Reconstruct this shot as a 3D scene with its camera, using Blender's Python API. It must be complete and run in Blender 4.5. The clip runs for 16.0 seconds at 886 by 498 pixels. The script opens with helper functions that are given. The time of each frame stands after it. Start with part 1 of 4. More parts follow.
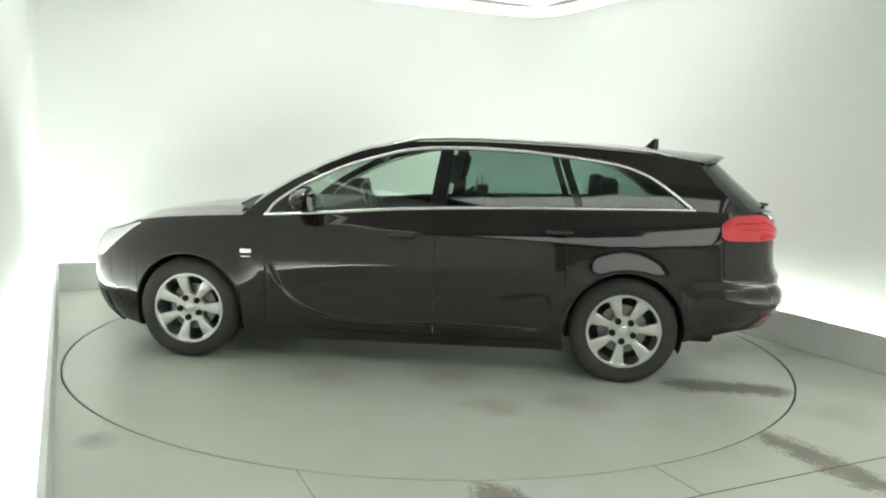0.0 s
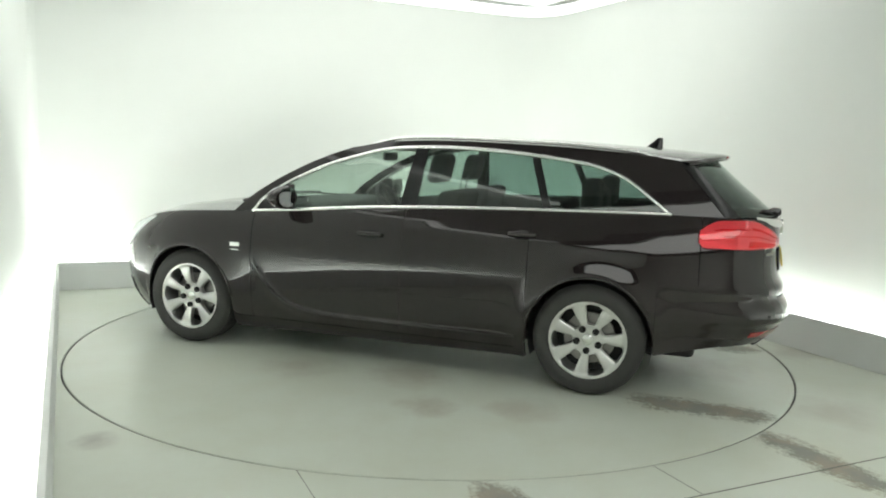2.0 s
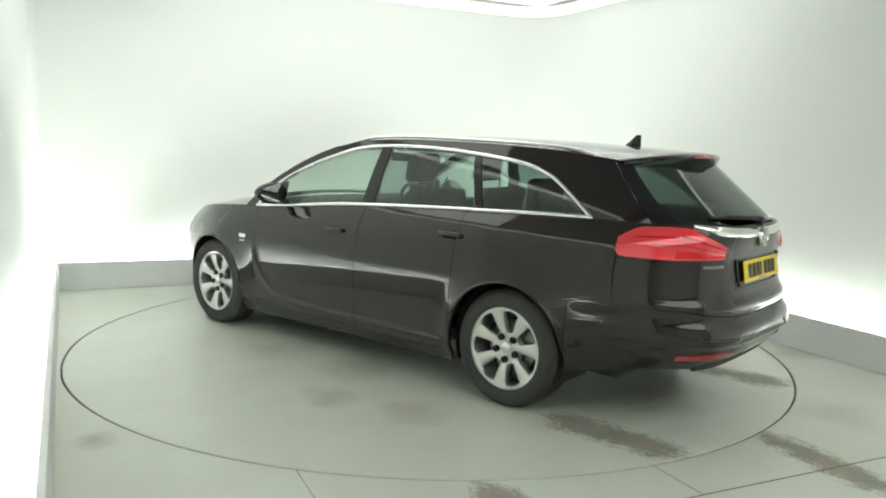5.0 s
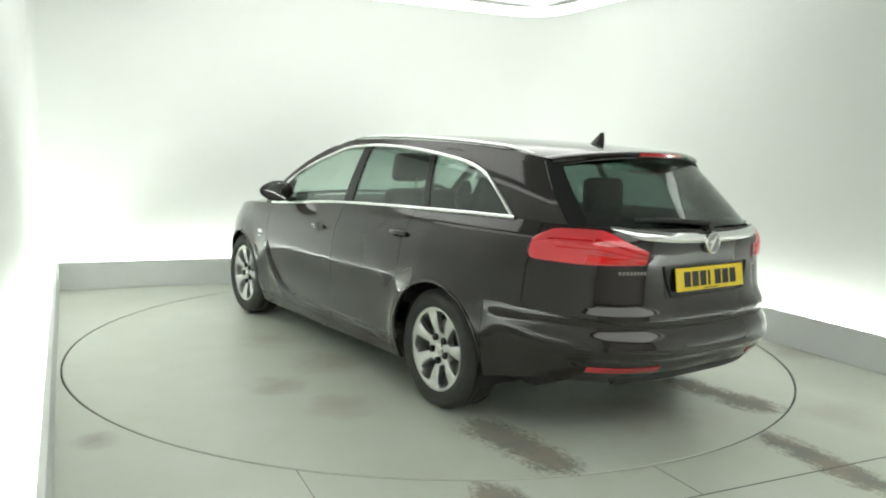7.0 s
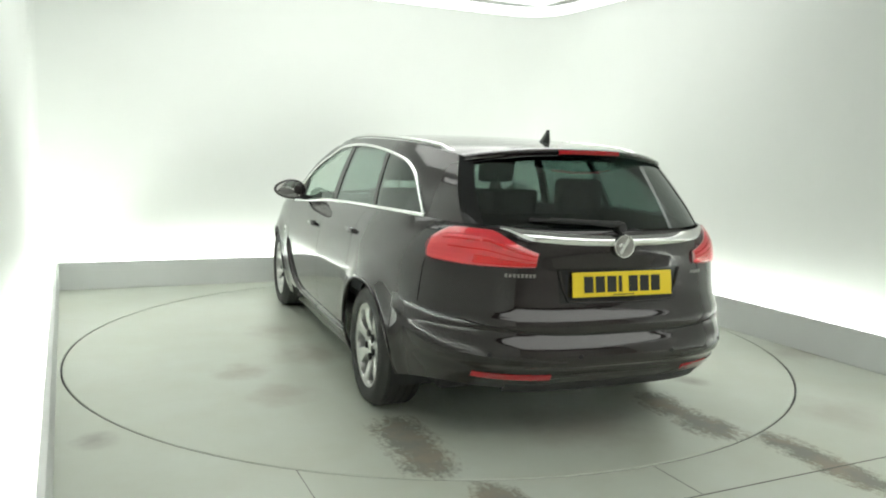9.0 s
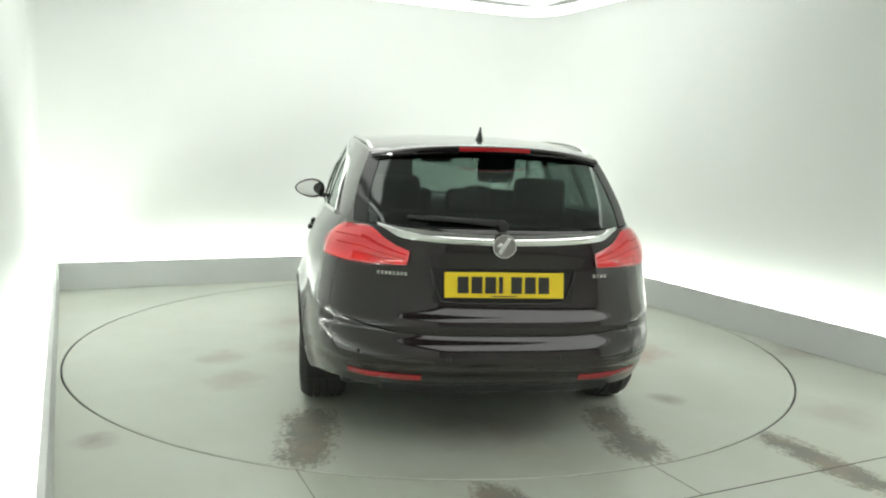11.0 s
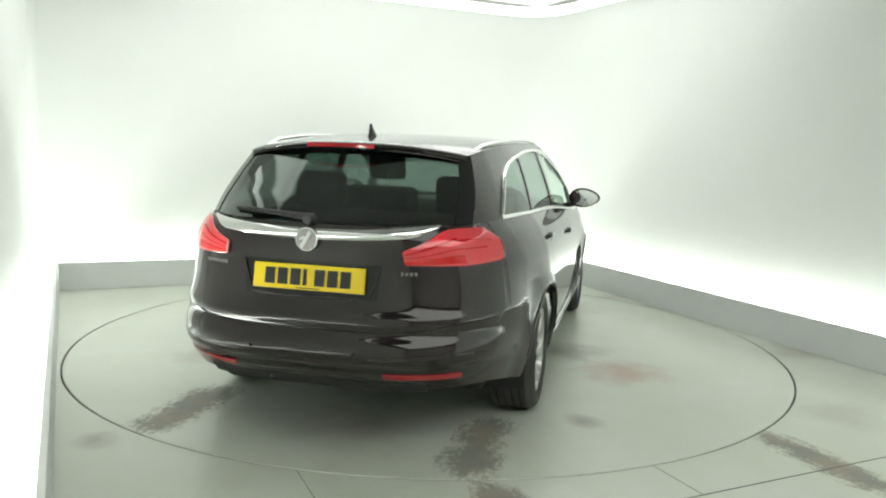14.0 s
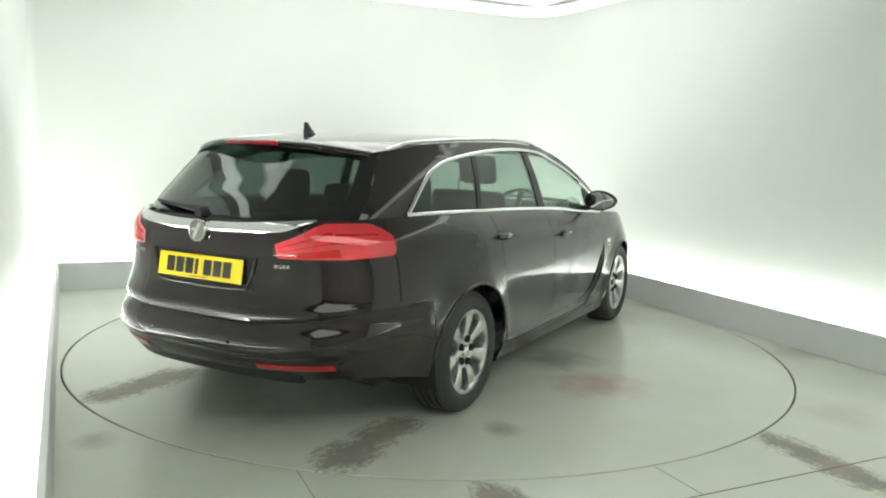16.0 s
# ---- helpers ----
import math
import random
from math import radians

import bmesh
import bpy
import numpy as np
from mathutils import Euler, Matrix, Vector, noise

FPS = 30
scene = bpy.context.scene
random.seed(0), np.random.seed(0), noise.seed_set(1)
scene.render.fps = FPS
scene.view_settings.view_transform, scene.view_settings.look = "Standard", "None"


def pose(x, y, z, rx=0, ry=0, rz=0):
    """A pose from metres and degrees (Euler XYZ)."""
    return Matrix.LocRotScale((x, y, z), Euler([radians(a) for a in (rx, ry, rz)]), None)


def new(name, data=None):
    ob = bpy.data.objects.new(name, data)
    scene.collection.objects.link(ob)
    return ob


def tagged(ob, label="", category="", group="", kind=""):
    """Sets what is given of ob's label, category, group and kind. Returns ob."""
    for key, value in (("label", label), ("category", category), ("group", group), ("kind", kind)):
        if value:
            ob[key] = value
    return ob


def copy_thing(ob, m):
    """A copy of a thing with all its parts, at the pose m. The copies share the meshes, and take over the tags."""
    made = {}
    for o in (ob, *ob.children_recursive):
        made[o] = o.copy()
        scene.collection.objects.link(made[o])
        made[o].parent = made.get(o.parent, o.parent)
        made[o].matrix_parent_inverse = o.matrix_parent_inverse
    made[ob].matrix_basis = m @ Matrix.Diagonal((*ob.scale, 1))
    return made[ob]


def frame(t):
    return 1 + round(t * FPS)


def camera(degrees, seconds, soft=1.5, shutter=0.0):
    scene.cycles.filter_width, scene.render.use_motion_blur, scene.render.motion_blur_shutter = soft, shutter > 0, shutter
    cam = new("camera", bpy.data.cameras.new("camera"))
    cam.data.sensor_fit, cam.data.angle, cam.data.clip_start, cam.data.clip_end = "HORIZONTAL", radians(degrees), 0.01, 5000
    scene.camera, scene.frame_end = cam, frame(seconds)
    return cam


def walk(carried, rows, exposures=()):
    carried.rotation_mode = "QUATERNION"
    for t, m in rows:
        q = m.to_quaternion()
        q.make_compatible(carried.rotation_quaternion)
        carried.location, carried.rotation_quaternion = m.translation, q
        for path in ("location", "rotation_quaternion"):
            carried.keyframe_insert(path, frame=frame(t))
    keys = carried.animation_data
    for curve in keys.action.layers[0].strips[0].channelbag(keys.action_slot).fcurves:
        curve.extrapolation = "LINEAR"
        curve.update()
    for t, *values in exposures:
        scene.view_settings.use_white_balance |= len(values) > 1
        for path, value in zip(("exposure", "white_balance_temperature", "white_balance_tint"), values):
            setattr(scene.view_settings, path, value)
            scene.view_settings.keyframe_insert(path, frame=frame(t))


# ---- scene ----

# ---------------------------------------------------------------- camera
cam = camera(59.68, 16.0, soft=2.0, shutter=0.5)
EYE = pose(0, -5.5517, 1.3876) @ pose(0, 0, 0, 0, 0, -0.649) @ pose(0, 0, 0, 90 - 7.415) @ pose(0, 0, 0, 0, 0, 1.878)
walk(cam, [(0.0, EYE), (16.0, EYE)])


def table_angle(t):
    """Heading of the car and of the turntable, in degrees, t seconds after the start."""
    return 173.78 - 6.8918 * t - 0.0105 * t * t


# the room stands turned against the camera's line; u runs along the back wall, w towards it
ROOM = pose(0, 0, 0, 0, 0, 24.5)
U0, U1, W0, W1 = -2.47, 2.46, -2.77, 2.63      # inner faces of the kerb walls, front edge of the booth
GAP = 0.30                                     # from the kerb's face to the wall
WALL_H = 3.0
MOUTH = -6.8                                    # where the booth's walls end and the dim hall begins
LIT = -3.2                                      # where the left wall's lights and the grey ceiling end
HALL_U, HALL_W = 3.6, -7.8

# ---------------------------------------------------------------- world and exposure
world = bpy.data.worlds.new("world")
scene.world = world
world.use_nodes = True
world.node_tree.nodes["Background"].inputs[0].default_value = (0.6, 0.68, 0.62, 1)
world.node_tree.nodes["Background"].inputs[1].default_value = 0.05
scene.view_settings.exposure = 0.1
# the last two belong to the fill panels added under the ceiling
STRIP_LOW, STRIP_TOP, FILL_BACK, FILL_FRONT = 39.0, 1.4, 1.12, 1.75


# ---------------------------------------------------------------- materials
def material(name, base=(0.5, 0.5, 0.5), rough=0.5, metal=0.0, coat=0.0, vary=0.0, scale=8.0, bump=0.0, bump_scale=60.0, rough_vary=0.0, spec=0.5):
    m = bpy.data.materials.new(name)
    m.use_nodes = True
    nt = m.node_tree
    b = nt.nodes["Principled BSDF"]
    b.inputs["Base Color"].default_value = (*base, 1)
    b.inputs["Roughness"].default_value = rough
    b.inputs["Metallic"].default_value = metal
    b.inputs["Specular IOR Level"].default_value = spec
    if coat:
        b.inputs["Coat Weight"].default_value = coat
        b.inputs["Coat Roughness"].default_value = 0.02
        b.inputs["Coat IOR"].default_value = 1.58
    tc = nt.nodes.new("ShaderNodeTexCoord")
    if vary or rough_vary:
        big = nt.nodes.new("ShaderNodeTexNoise")
        big.inputs["Scale"].default_value = scale
        big.inputs["Detail"].default_value = 8
        big.inputs["Roughness"].default_value = 0.65
        nt.links.new(tc.outputs["Object"], big.inputs["Vector"])
        if vary:
            ramp = nt.nodes.new("ShaderNodeMix")
            ramp.data_type = "RGBA"
            ramp.inputs[6].default_value = (*[c * (1 - vary) for c in base], 1)
            ramp.inputs[7].default_value = (*[min(1, c * (1 + vary)) for c in base], 1)
            nt.links.new(big.outputs["Fac"], ramp.inputs[0])
            nt.links.new(ramp.outputs[2], b.inputs["Base Color"])
        if rough_vary:
            mr = nt.nodes.new("ShaderNodeMapRange")
            mr.inputs[3].default_value = max(0, rough - rough_vary)
            mr.inputs[4].default_value = min(1, rough + rough_vary)
            nt.links.new(big.outputs["Fac"], mr.inputs[0])
            nt.links.new(mr.outputs[0], b.inputs["Roughness"])
    if bump:
        fine = nt.nodes.new("ShaderNodeTexNoise")
        fine.inputs["Scale"].default_value = bump_scale
        fine.inputs["Detail"].default_value = 4
        nt.links.new(tc.outputs["Object"], fine.inputs["Vector"])
        bn = nt.nodes.new("ShaderNodeBump")
        bn.inputs["Strength"].default_value = bump
        bn.inputs["Distance"].default_value = 0.01
        nt.links.new(fine.outputs["Fac"], bn.inputs["Height"])
        nt.links.new(bn.outputs["Normal"], b.inputs["Normal"])
    return m


def glow(name, colour, strength):
    m = bpy.data.materials.new(name)
    m.use_nodes = True
    b = m.node_tree.nodes["Principled BSDF"]
    b.inputs["Base Color"].default_value = (0.8, 0.8, 0.8, 1)
    b.inputs["Emission Color"].default_value = (*colour, 1)
    b.inputs["Emission Strength"].default_value = strength
    return m


def glass(name, tint, ior=1.5):
    """Thin tinted pane: lets tinted light through and mirrors by Fresnel."""
    m = bpy.data.materials.new(name)
    m.use_nodes = True
    nt = m.node_tree
    nt.nodes.remove(nt.nodes["Principled BSDF"])
    clear = nt.nodes.new("ShaderNodeBsdfTransparent")
    clear.inputs[0].default_value = (*tint, 1)
    gloss = nt.nodes.new("ShaderNodeBsdfGlossy")
    gloss.inputs["Roughness"].default_value = 0.01
    gloss.inputs["Color"].default_value = (0.95, 1, 0.97, 1)
    lw = nt.nodes.new("ShaderNodeLayerWeight")
    lw.inputs[0].default_value = 0.5
    p4 = nt.nodes.new("ShaderNodeMath")
    p4.operation = "POWER"
    p4.inputs[1].default_value = 4.0
    nt.links.new(lw.outputs["Facing"], p4.inputs[0])
    fr = nt.nodes.new("ShaderNodeMapRange")
    fr.inputs[3].default_value, fr.inputs[4].default_value = 0.085, 0.80
    nt.links.new(p4.outputs[0], fr.inputs[0])
    mix = nt.nodes.new("ShaderNodeMixShader")
    nt.links.new(fr.outputs[0], mix.inputs[0])
    nt.links.new(clear.outputs[0], mix.inputs[1])
    nt.links.new(gloss.outputs[0], mix.inputs[2])
    nt.links.new(mix.outputs[0], nt.nodes["Material Output"].inputs[0])
    return m


def stained_floor(name, base, marks, blots=()):
    """Painted floor with scuffs; marks: (across, from, to, half width) tyre tracks along the second local axis."""
    m = material(name, base, 0.32, spec=0.5)
    nt = m.node_tree
    b = nt.nodes["Principled BSDF"]
    tc = nt.nodes.new("ShaderNodeTexCoord")
    sep = nt.nodes.new("ShaderNodeSeparateXYZ")
    nt.links.new(tc.outputs["Object"], sep.inputs[0])

    def math_node(op, a, c=None, clamp=False):
        n = nt.nodes.new("ShaderNodeMath")
        n.operation, n.use_clamp = op, clamp
        for i, v in enumerate((a, c)):
            if v is None:
                continue
            if isinstance(v, (int, float)):
                n.inputs[i].default_value = v
            else:
                nt.links.new(v, n.inputs[i])
        return n.outputs[0]

    def noise_node(scale, detail=6, rough=0.6):
        n = nt.nodes.new("ShaderNodeTexNoise")
        n.inputs["Scale"].default_value = scale
        n.inputs["Detail"].default_value = detail
        n.inputs["Roughness"].default_value = rough
        nt.links.new(tc.outputs["Object"], n.inputs["Vector"])
        return n.outputs["Fac"]

    total = None
    wobble = noise_node(2.5, 8, 0.7)
    for across, lo, hi, half in marks:
        du = math_node("ABSOLUTE", math_node("SUBTRACT", sep.outputs[0], across))
        mid, span = (lo + hi) / 2, (hi - lo) / 2
        dw = math_node("ABSOLUTE", math_node("SUBTRACT", sep.outputs[1], mid))
        a = math_node("SUBTRACT", 1.0, math_node("DIVIDE", du, half), True)
        c = math_node("MULTIPLY", math_node("SUBTRACT", 1.0, math_node("DIVIDE", dw, span), True), 2.0, True)
        one = math_node("MULTIPLY", a, c)
        total = one if total is None else math_node("MAXIMUM", total, one)
    edge = math_node("ADD", math_node("MULTIPLY", total, 1.35), math_node("MULTIPLY", math_node("SUBTRACT", wobble, 0.5), 2.0))
    stretch = nt.nodes.new("ShaderNodeMapping")
    stretch.inputs["Scale"].default_value = (1.0, 0.35, 1.0)
    nt.links.new(tc.outputs["Object"], stretch.inputs[0])
    streak = nt.nodes.new("ShaderNodeTexNoise")
    streak.inputs["Scale"].default_value = 30
    streak.inputs["Detail"].default_value = 8
    streak.inputs["Roughness"].default_value = 0.7
    nt.links.new(stretch.outputs[0], streak.inputs["Vector"])
    grain = noise_node(45, 8, 0.75)
    edge = math_node("ADD", edge, math_node("MULTIPLY", math_node("SUBTRACT", streak.outputs["Fac"], 0.5), 1.8))
    edge = math_node("ADD", edge, math_node("MULTIPLY", math_node("SUBTRACT", grain, 0.5), 2.0))
    mask = math_node("MULTIPLY", math_node("SUBTRACT", edge, 0.30), 1.7, True)
    mask = math_node("MULTIPLY", mask, math_node("MULTIPLY", total, 4.0, True))
    # wide faint dirt
    faint = math_node("MULTIPLY", math_node("SUBTRACT", noise_node(0.9, 6, 0.55), 0.25), 1.3, True)
    def blend(fac, one, two):
        n = nt.nodes.new("ShaderNodeMix")
        n.data_type = "RGBA"
        nt.links.new(fac, n.inputs[0])
        for i, v in ((6, one), (7, two)):
            if isinstance(v, tuple):
                n.inputs[i].default_value = (*v, 1)
            else:
                nt.links.new(v, n.inputs[i])
        return n.outputs[2]

    col = blend(faint, base, tuple(c * k for c, k in zip(base, (0.82, 0.81, 0.74))))
    col = blend(math_node("MULTIPLY", math_node("SUBTRACT", noise_node(3.4, 7, 0.6), 0.40), 1.6, True), col, tuple(c * k for c, k in zip(base, (0.86, 0.83, 0.76))))
    grime = blend(math_node("MULTIPLY", math_node("SUBTRACT", noise_node(6.0, 6, 0.6), 0.40), 4.0, True), (0.13, 0.125, 0.105), (0.23, 0.165, 0.11))
    col = blend(math_node("MULTIPLY", mask, 0.74), col, grime)
    for bx, by, rad, tone, strength in blots:
        dx = math_node("SUBTRACT", sep.outputs[0], bx)
        dy = math_node("SUBTRACT", sep.outputs[1], by)
        d = math_node("SQRT", math_node("ADD", math_node("MULTIPLY", dx, dx), math_node("MULTIPLY", dy, dy)))
        near = math_node("SUBTRACT", 1.0, math_node("DIVIDE", d, rad), True)
        spot = math_node("MULTIPLY", math_node("SUBTRACT", math_node("ADD", near, math_node("MULTIPLY", math_node("SUBTRACT", noise_node(4.0, 6, 0.6), 0.5), 1.6)), 0.18), 1.4, True)
        spot = math_node("MULTIPLY", spot, math_node("MULTIPLY", near, 3.0, True))
        col = blend(math_node("MULTIPLY", spot, strength), col, tone)
    nt.links.new(col, b.inputs["Base Color"])
    rough = math_node("ADD", 0.29, math_node("MULTIPLY", mask, 0.30))
    nt.links.new(rough, b.inputs["Roughness"])
    return m


M_WALL = material("wall_fabric", (0.80, 0.83, 0.80), 0.85, vary=0.03, scale=1.2, bump=0.05, bump_scale=8)
M_KERB = material("kerb_paint", (0.70, 0.72, 0.71), 0.55, vary=0.05, scale=3, bump=0.08, bump_scale=30)
M_FLOOR = stained_floor("floor_paint", (0.62, 0.665, 0.595), ((0.80, -3.2, -2.2, 0.17), (-0.80, -3.0, -2.25, 0.15)),
                        ((-2.29, -1.29, 0.16, (0.30, 0.29, 0.26), 0.8), (2.35, -1.2, 0.4, (0.36, 0.35, 0.30), 0.6), (1.5, -2.25, 0.4, (0.40, 0.38, 0.32), 0.5), (2.2, -2.4, 0.5, (0.38, 0.36, 0.31), 0.5), (2.3, 0.9, 0.35, (0.36, 0.35, 0.30), 0.5)))
M_TABLE = stained_floor("turntable_paint", (0.62, 0.665, 0.595), ((0.75, -2.42, -1.4, 0.20), (-0.80, -2.42, -1.4, 0.20)),
                        ((1.38, -0.40, 0.42, (0.42, 0.27, 0.21), 0.75), (1.0, 0.0, 0.40, (0.24, 0.23, 0.19), 0.8), (1.20, -1.42, 0.16, (0.25, 0.24, 0.2), 0.85), (-1.42, -0.5, 0.25, (0.36, 0.33, 0.27), 0.7),
                         (-1.05, 0.5, 0.35, (0.38, 0.36, 0.30), 0.6), (-0.9, -0.2, 0.4, (0.36, 0.33, 0.27), 0.6), (0.1, -1.9, 0.5, (0.40, 0.38, 0.33), 0.6), (-1.25, -1.0, 0.3, (0.40, 0.37, 0.31), 0.6), (0.9, 1.6, 0.4, (0.36, 0.34, 0.29), 0.6)))
M_JOINT = material("joint_grime", (0.13, 0.13, 0.115), 0.7, vary=0.5, scale=3.0)
M_RING = material("edge_rubber", (0.05, 0.05, 0.045), 0.7, vary=0.6, scale=1.2)
M_SEAM = material("dark_gap", (0.03, 0.035, 0.03), 0.8)
M_HALL = material("hall_grey", (0.66, 0.66, 0.63), 0.8, vary=0.1, scale=1.0)
M_DARK = material("dark_ceiling", (0.07, 0.07, 0.07), 0.8, vary=0.15, scale=1.0)
M_FILL_BACK = glow("fill_panel_back", (0.98, 1.0, 0.955), FILL_BACK)
M_FILL_FRONT = glow("fill_panel_front", (0.98, 1.0, 0.955), FILL_FRONT)
M_CONCRETE = material("hall_concrete", (0.40, 0.40, 0.38), 0.6, vary=0.2, scale=1.5, bump=0.1)
M_CEIL = material("ceiling_grey", (0.22, 0.225, 0.22), 0.8, vary=0.08)
M_TUBE = glow("tube_light", (0.98, 1.0, 0.955), STRIP_LOW)
M_COVE = glow("cove_light", (0.98, 1.0, 0.955), STRIP_TOP)

M_PAINT = material("dark_brown_paint", (0.0110, 0.0064, 0.0068), 0.34, metal=0.0, coat=1.0, vary=0.15, scale=300, rough_vary=0.04, spec=0.09)
M_BLACK = material("black_plastic", (0.016, 0.016, 0.017), 0.55, vary=0.2, scale=30, bump=0.15, bump_scale=300)
M_GLOSSBLACK = material("gloss_black", (0.010, 0.010, 0.011), 0.12, vary=0.1)
M_CHROME = material("chrome", (0.86, 0.87, 0.86), 0.12, metal=1.0, rough_vary=0.05, scale=20)
M_ALLOY = material("silver_alloy", (0.70, 0.70, 0.69), 0.30, metal=0.9, vary=0.08, scale=25)
M_RUBBER = material("tyre_rubber", (0.046, 0.046, 0.044), 0.75, vary=0.25, scale=14, bump=0.2, bump_scale=120)
M_DISC = material("brake_steel", (0.30, 0.29, 0.28), 0.4, metal=0.9, vary=0.15, scale=30)
M_RED = material("red_lens", (0.80, 0.035, 0.045), 0.12, coat=1.0, vary=0.15, scale=10)
M_REDDARK = material("dark_red_lens", (0.40, 0.012, 0.018), 0.15, coat=1.0, vary=0.1)
M_REDGLASS = glass("red_lens_glass", (0.93, 0.20, 0.245))
M_REFLECTOR = material("lamp_reflector", (0.93, 0.90, 0.90), 0.30, metal=0.25, vary=0.1, scale=40)
M_PINK = material("pale_red_lens", (0.75, 0.10, 0.10), 0.1, coat=1.0, vary=0.1)
M_LAMP = material("headlamp_lens", (0.62, 0.65, 0.65), 0.1, coat=1.0, vary=0.1, scale=18)
M_YELLOW = material("plate_yellow", (0.80, 0.60, 0.02), 0.35, vary=0.03, scale=10)
M_INK = material("plate_black", (0.015, 0.015, 0.015), 0.5)
M_CLOTH = material("seat_cloth", (0.022, 0.022, 0.024), 0.9, vary=0.2, scale=60, bump=0.2, bump_scale=400)
M_TRIM = material("cabin_trim", (0.040, 0.040, 0.042), 0.7, vary=0.15, scale=20)
M_HEAD = material("headliner", (0.36, 0.36, 0.34), 0.9, vary=0.05)
M_GLASS = glass("green_glass", (0.74, 0.84, 0.78))
M_GLASSD = glass("dark_glass", (0.36, 0.47, 0.43))
M_GLASSR = glass("privacy_glass", (0.17, 0.23, 0.21))
M_CLEAR = bpy.data.materials.new("clear_inner_face")
M_CLEAR.use_nodes = True
M_CLEAR.node_tree.nodes.remove(M_CLEAR.node_tree.nodes["Principled BSDF"])
M_CLEAR.node_tree.links.new(M_CLEAR.node_tree.nodes.new("ShaderNodeBsdfTransparent").outputs[0], M_CLEAR.node_tree.nodes["Material Output"].inputs[0])
M_MIRROR = material("mirror_glass", (0.9, 0.9, 0.9), 0.02, metal=1.0)


# ---------------------------------------------------------------- mesh helpers
def part(name, bm, mat, parent=None, label="", smooth=None):
    me = bpy.data.meshes.new(name)
    bmesh.ops.recalc_face_normals(bm, faces=bm.faces)
    bm.to_mesh(me)
    bm.free()
    if smooth is not None:
        me.shade_smooth()
        me.set_sharp_from_angle(angle=radians(smooth))
    me.materials.append(mat)
    if mat in (M_GLASS, M_GLASSD, M_GLASSR, M_REDGLASS):
        me.materials.append(M_CLEAR)
    ob = new(name, me)
    if parent:
        ob.parent = parent
    if label:
        tagged(ob, label)
    return ob


def grid(points):
    """bmesh from rows of points."""
    bm = bmesh.new()
    add_grid(bm, points)
    return bm


def add_grid(bm, points):
    rows = [[bm.verts.new(p) for p in row] for row in points]
    for a, b in zip(rows, rows[1:]):
        for i in range(len(a) - 1):
            quad = [a[i], a[i + 1], b[i + 1], b[i]]
            bm.faces.new(quad)
    return rows


def weld(bm, d=1e-4):
    bmesh.ops.remove_doubles(bm, verts=bm.verts, dist=d)
    bmesh.ops.dissolve_degenerate(bm, edges=bm.edges, dist=1e-5)
    return bm


def thick(bm, t):
    """Gives an open sheet a thickness t against its normals."""
    bmesh.ops.recalc_face_normals(bm, faces=bm.faces)
    bmesh.ops.solidify(bm, geom=bm.faces[:], thickness=t)
    return bm


def box(lo, hi, bevel=0.0, segments=2):
    bm = bmesh.new()
    bmesh.ops.create_cube(bm, size=1)
    for v in bm.verts:
        v.co = [(a + b) / 2 + c * (b - a) for a, b, c in zip(lo, hi, v.co)]
    if bevel:
        bmesh.ops.bevel(bm, geom=bm.edges[:], offset=bevel, segments=segments, affect="EDGES", profile=0.5)
    return bm


def lathe(profile, steps=48, axis="y"):
    """Closed turn of (radius, along) pairs about an axis."""
    bm = bmesh.new()
    rows = []
    for i in range(steps):
        a = 2 * math.pi * i / steps
        rows.append([bm.verts.new((r * math.cos(a), d, r * math.sin(a)) if axis == "y" else (r * math.cos(a), r * math.sin(a), d)) for r, d in profile])
    for i in range(steps):
        a, b = rows[i], rows[(i + 1) % steps]
        for j in range(len(profile) - 1):
            bm.faces.new((a[j], a[j + 1], b[j + 1], b[j]))
    return weld(bm)


def tube(points, r, sides=8, flat=1.0):
    """Tube along points."""
    bm = bmesh.new()
    pts = [Vector(p) for p in points]
    rings = []
    for i, p in enumerate(pts):
        d = (pts[min(i + 1, len(pts) - 1)] - pts[max(i - 1, 0)]).normalized()
        side = d.cross(Vector((0, 0, 1)))
        if side.length < 1e-3:
            side = d.cross(Vector((0, 1, 0)))
        side.normalize()
        up = side.cross(d).normalized()
        rr = r[i] if isinstance(r, (list, tuple)) else r
        rings.append([bm.verts.new(p + rr * (side * math.cos(2 * math.pi * k / sides) * flat + up * math.sin(2 * math.pi * k / sides))) for k in range(sides)])
    for a, b in zip(rings, rings[1:]):
        for k in range(sides):
            bm.faces.new((a[k], a[(k + 1) % sides], b[(k + 1) % sides], b[k]))
    bm.faces.new(rings[0][::-1])
    bm.faces.new(rings[-1])
    return bm


def mirrored(bm):
    """The other side's twin of a bmesh."""
    b2 = bm.copy()
    for v in b2.verts:
        v.co.y = -v.co.y
    return b2


def interp(x, table):
    return float(np.interp(x, [a for a, _ in table], [b for _, b in table]))


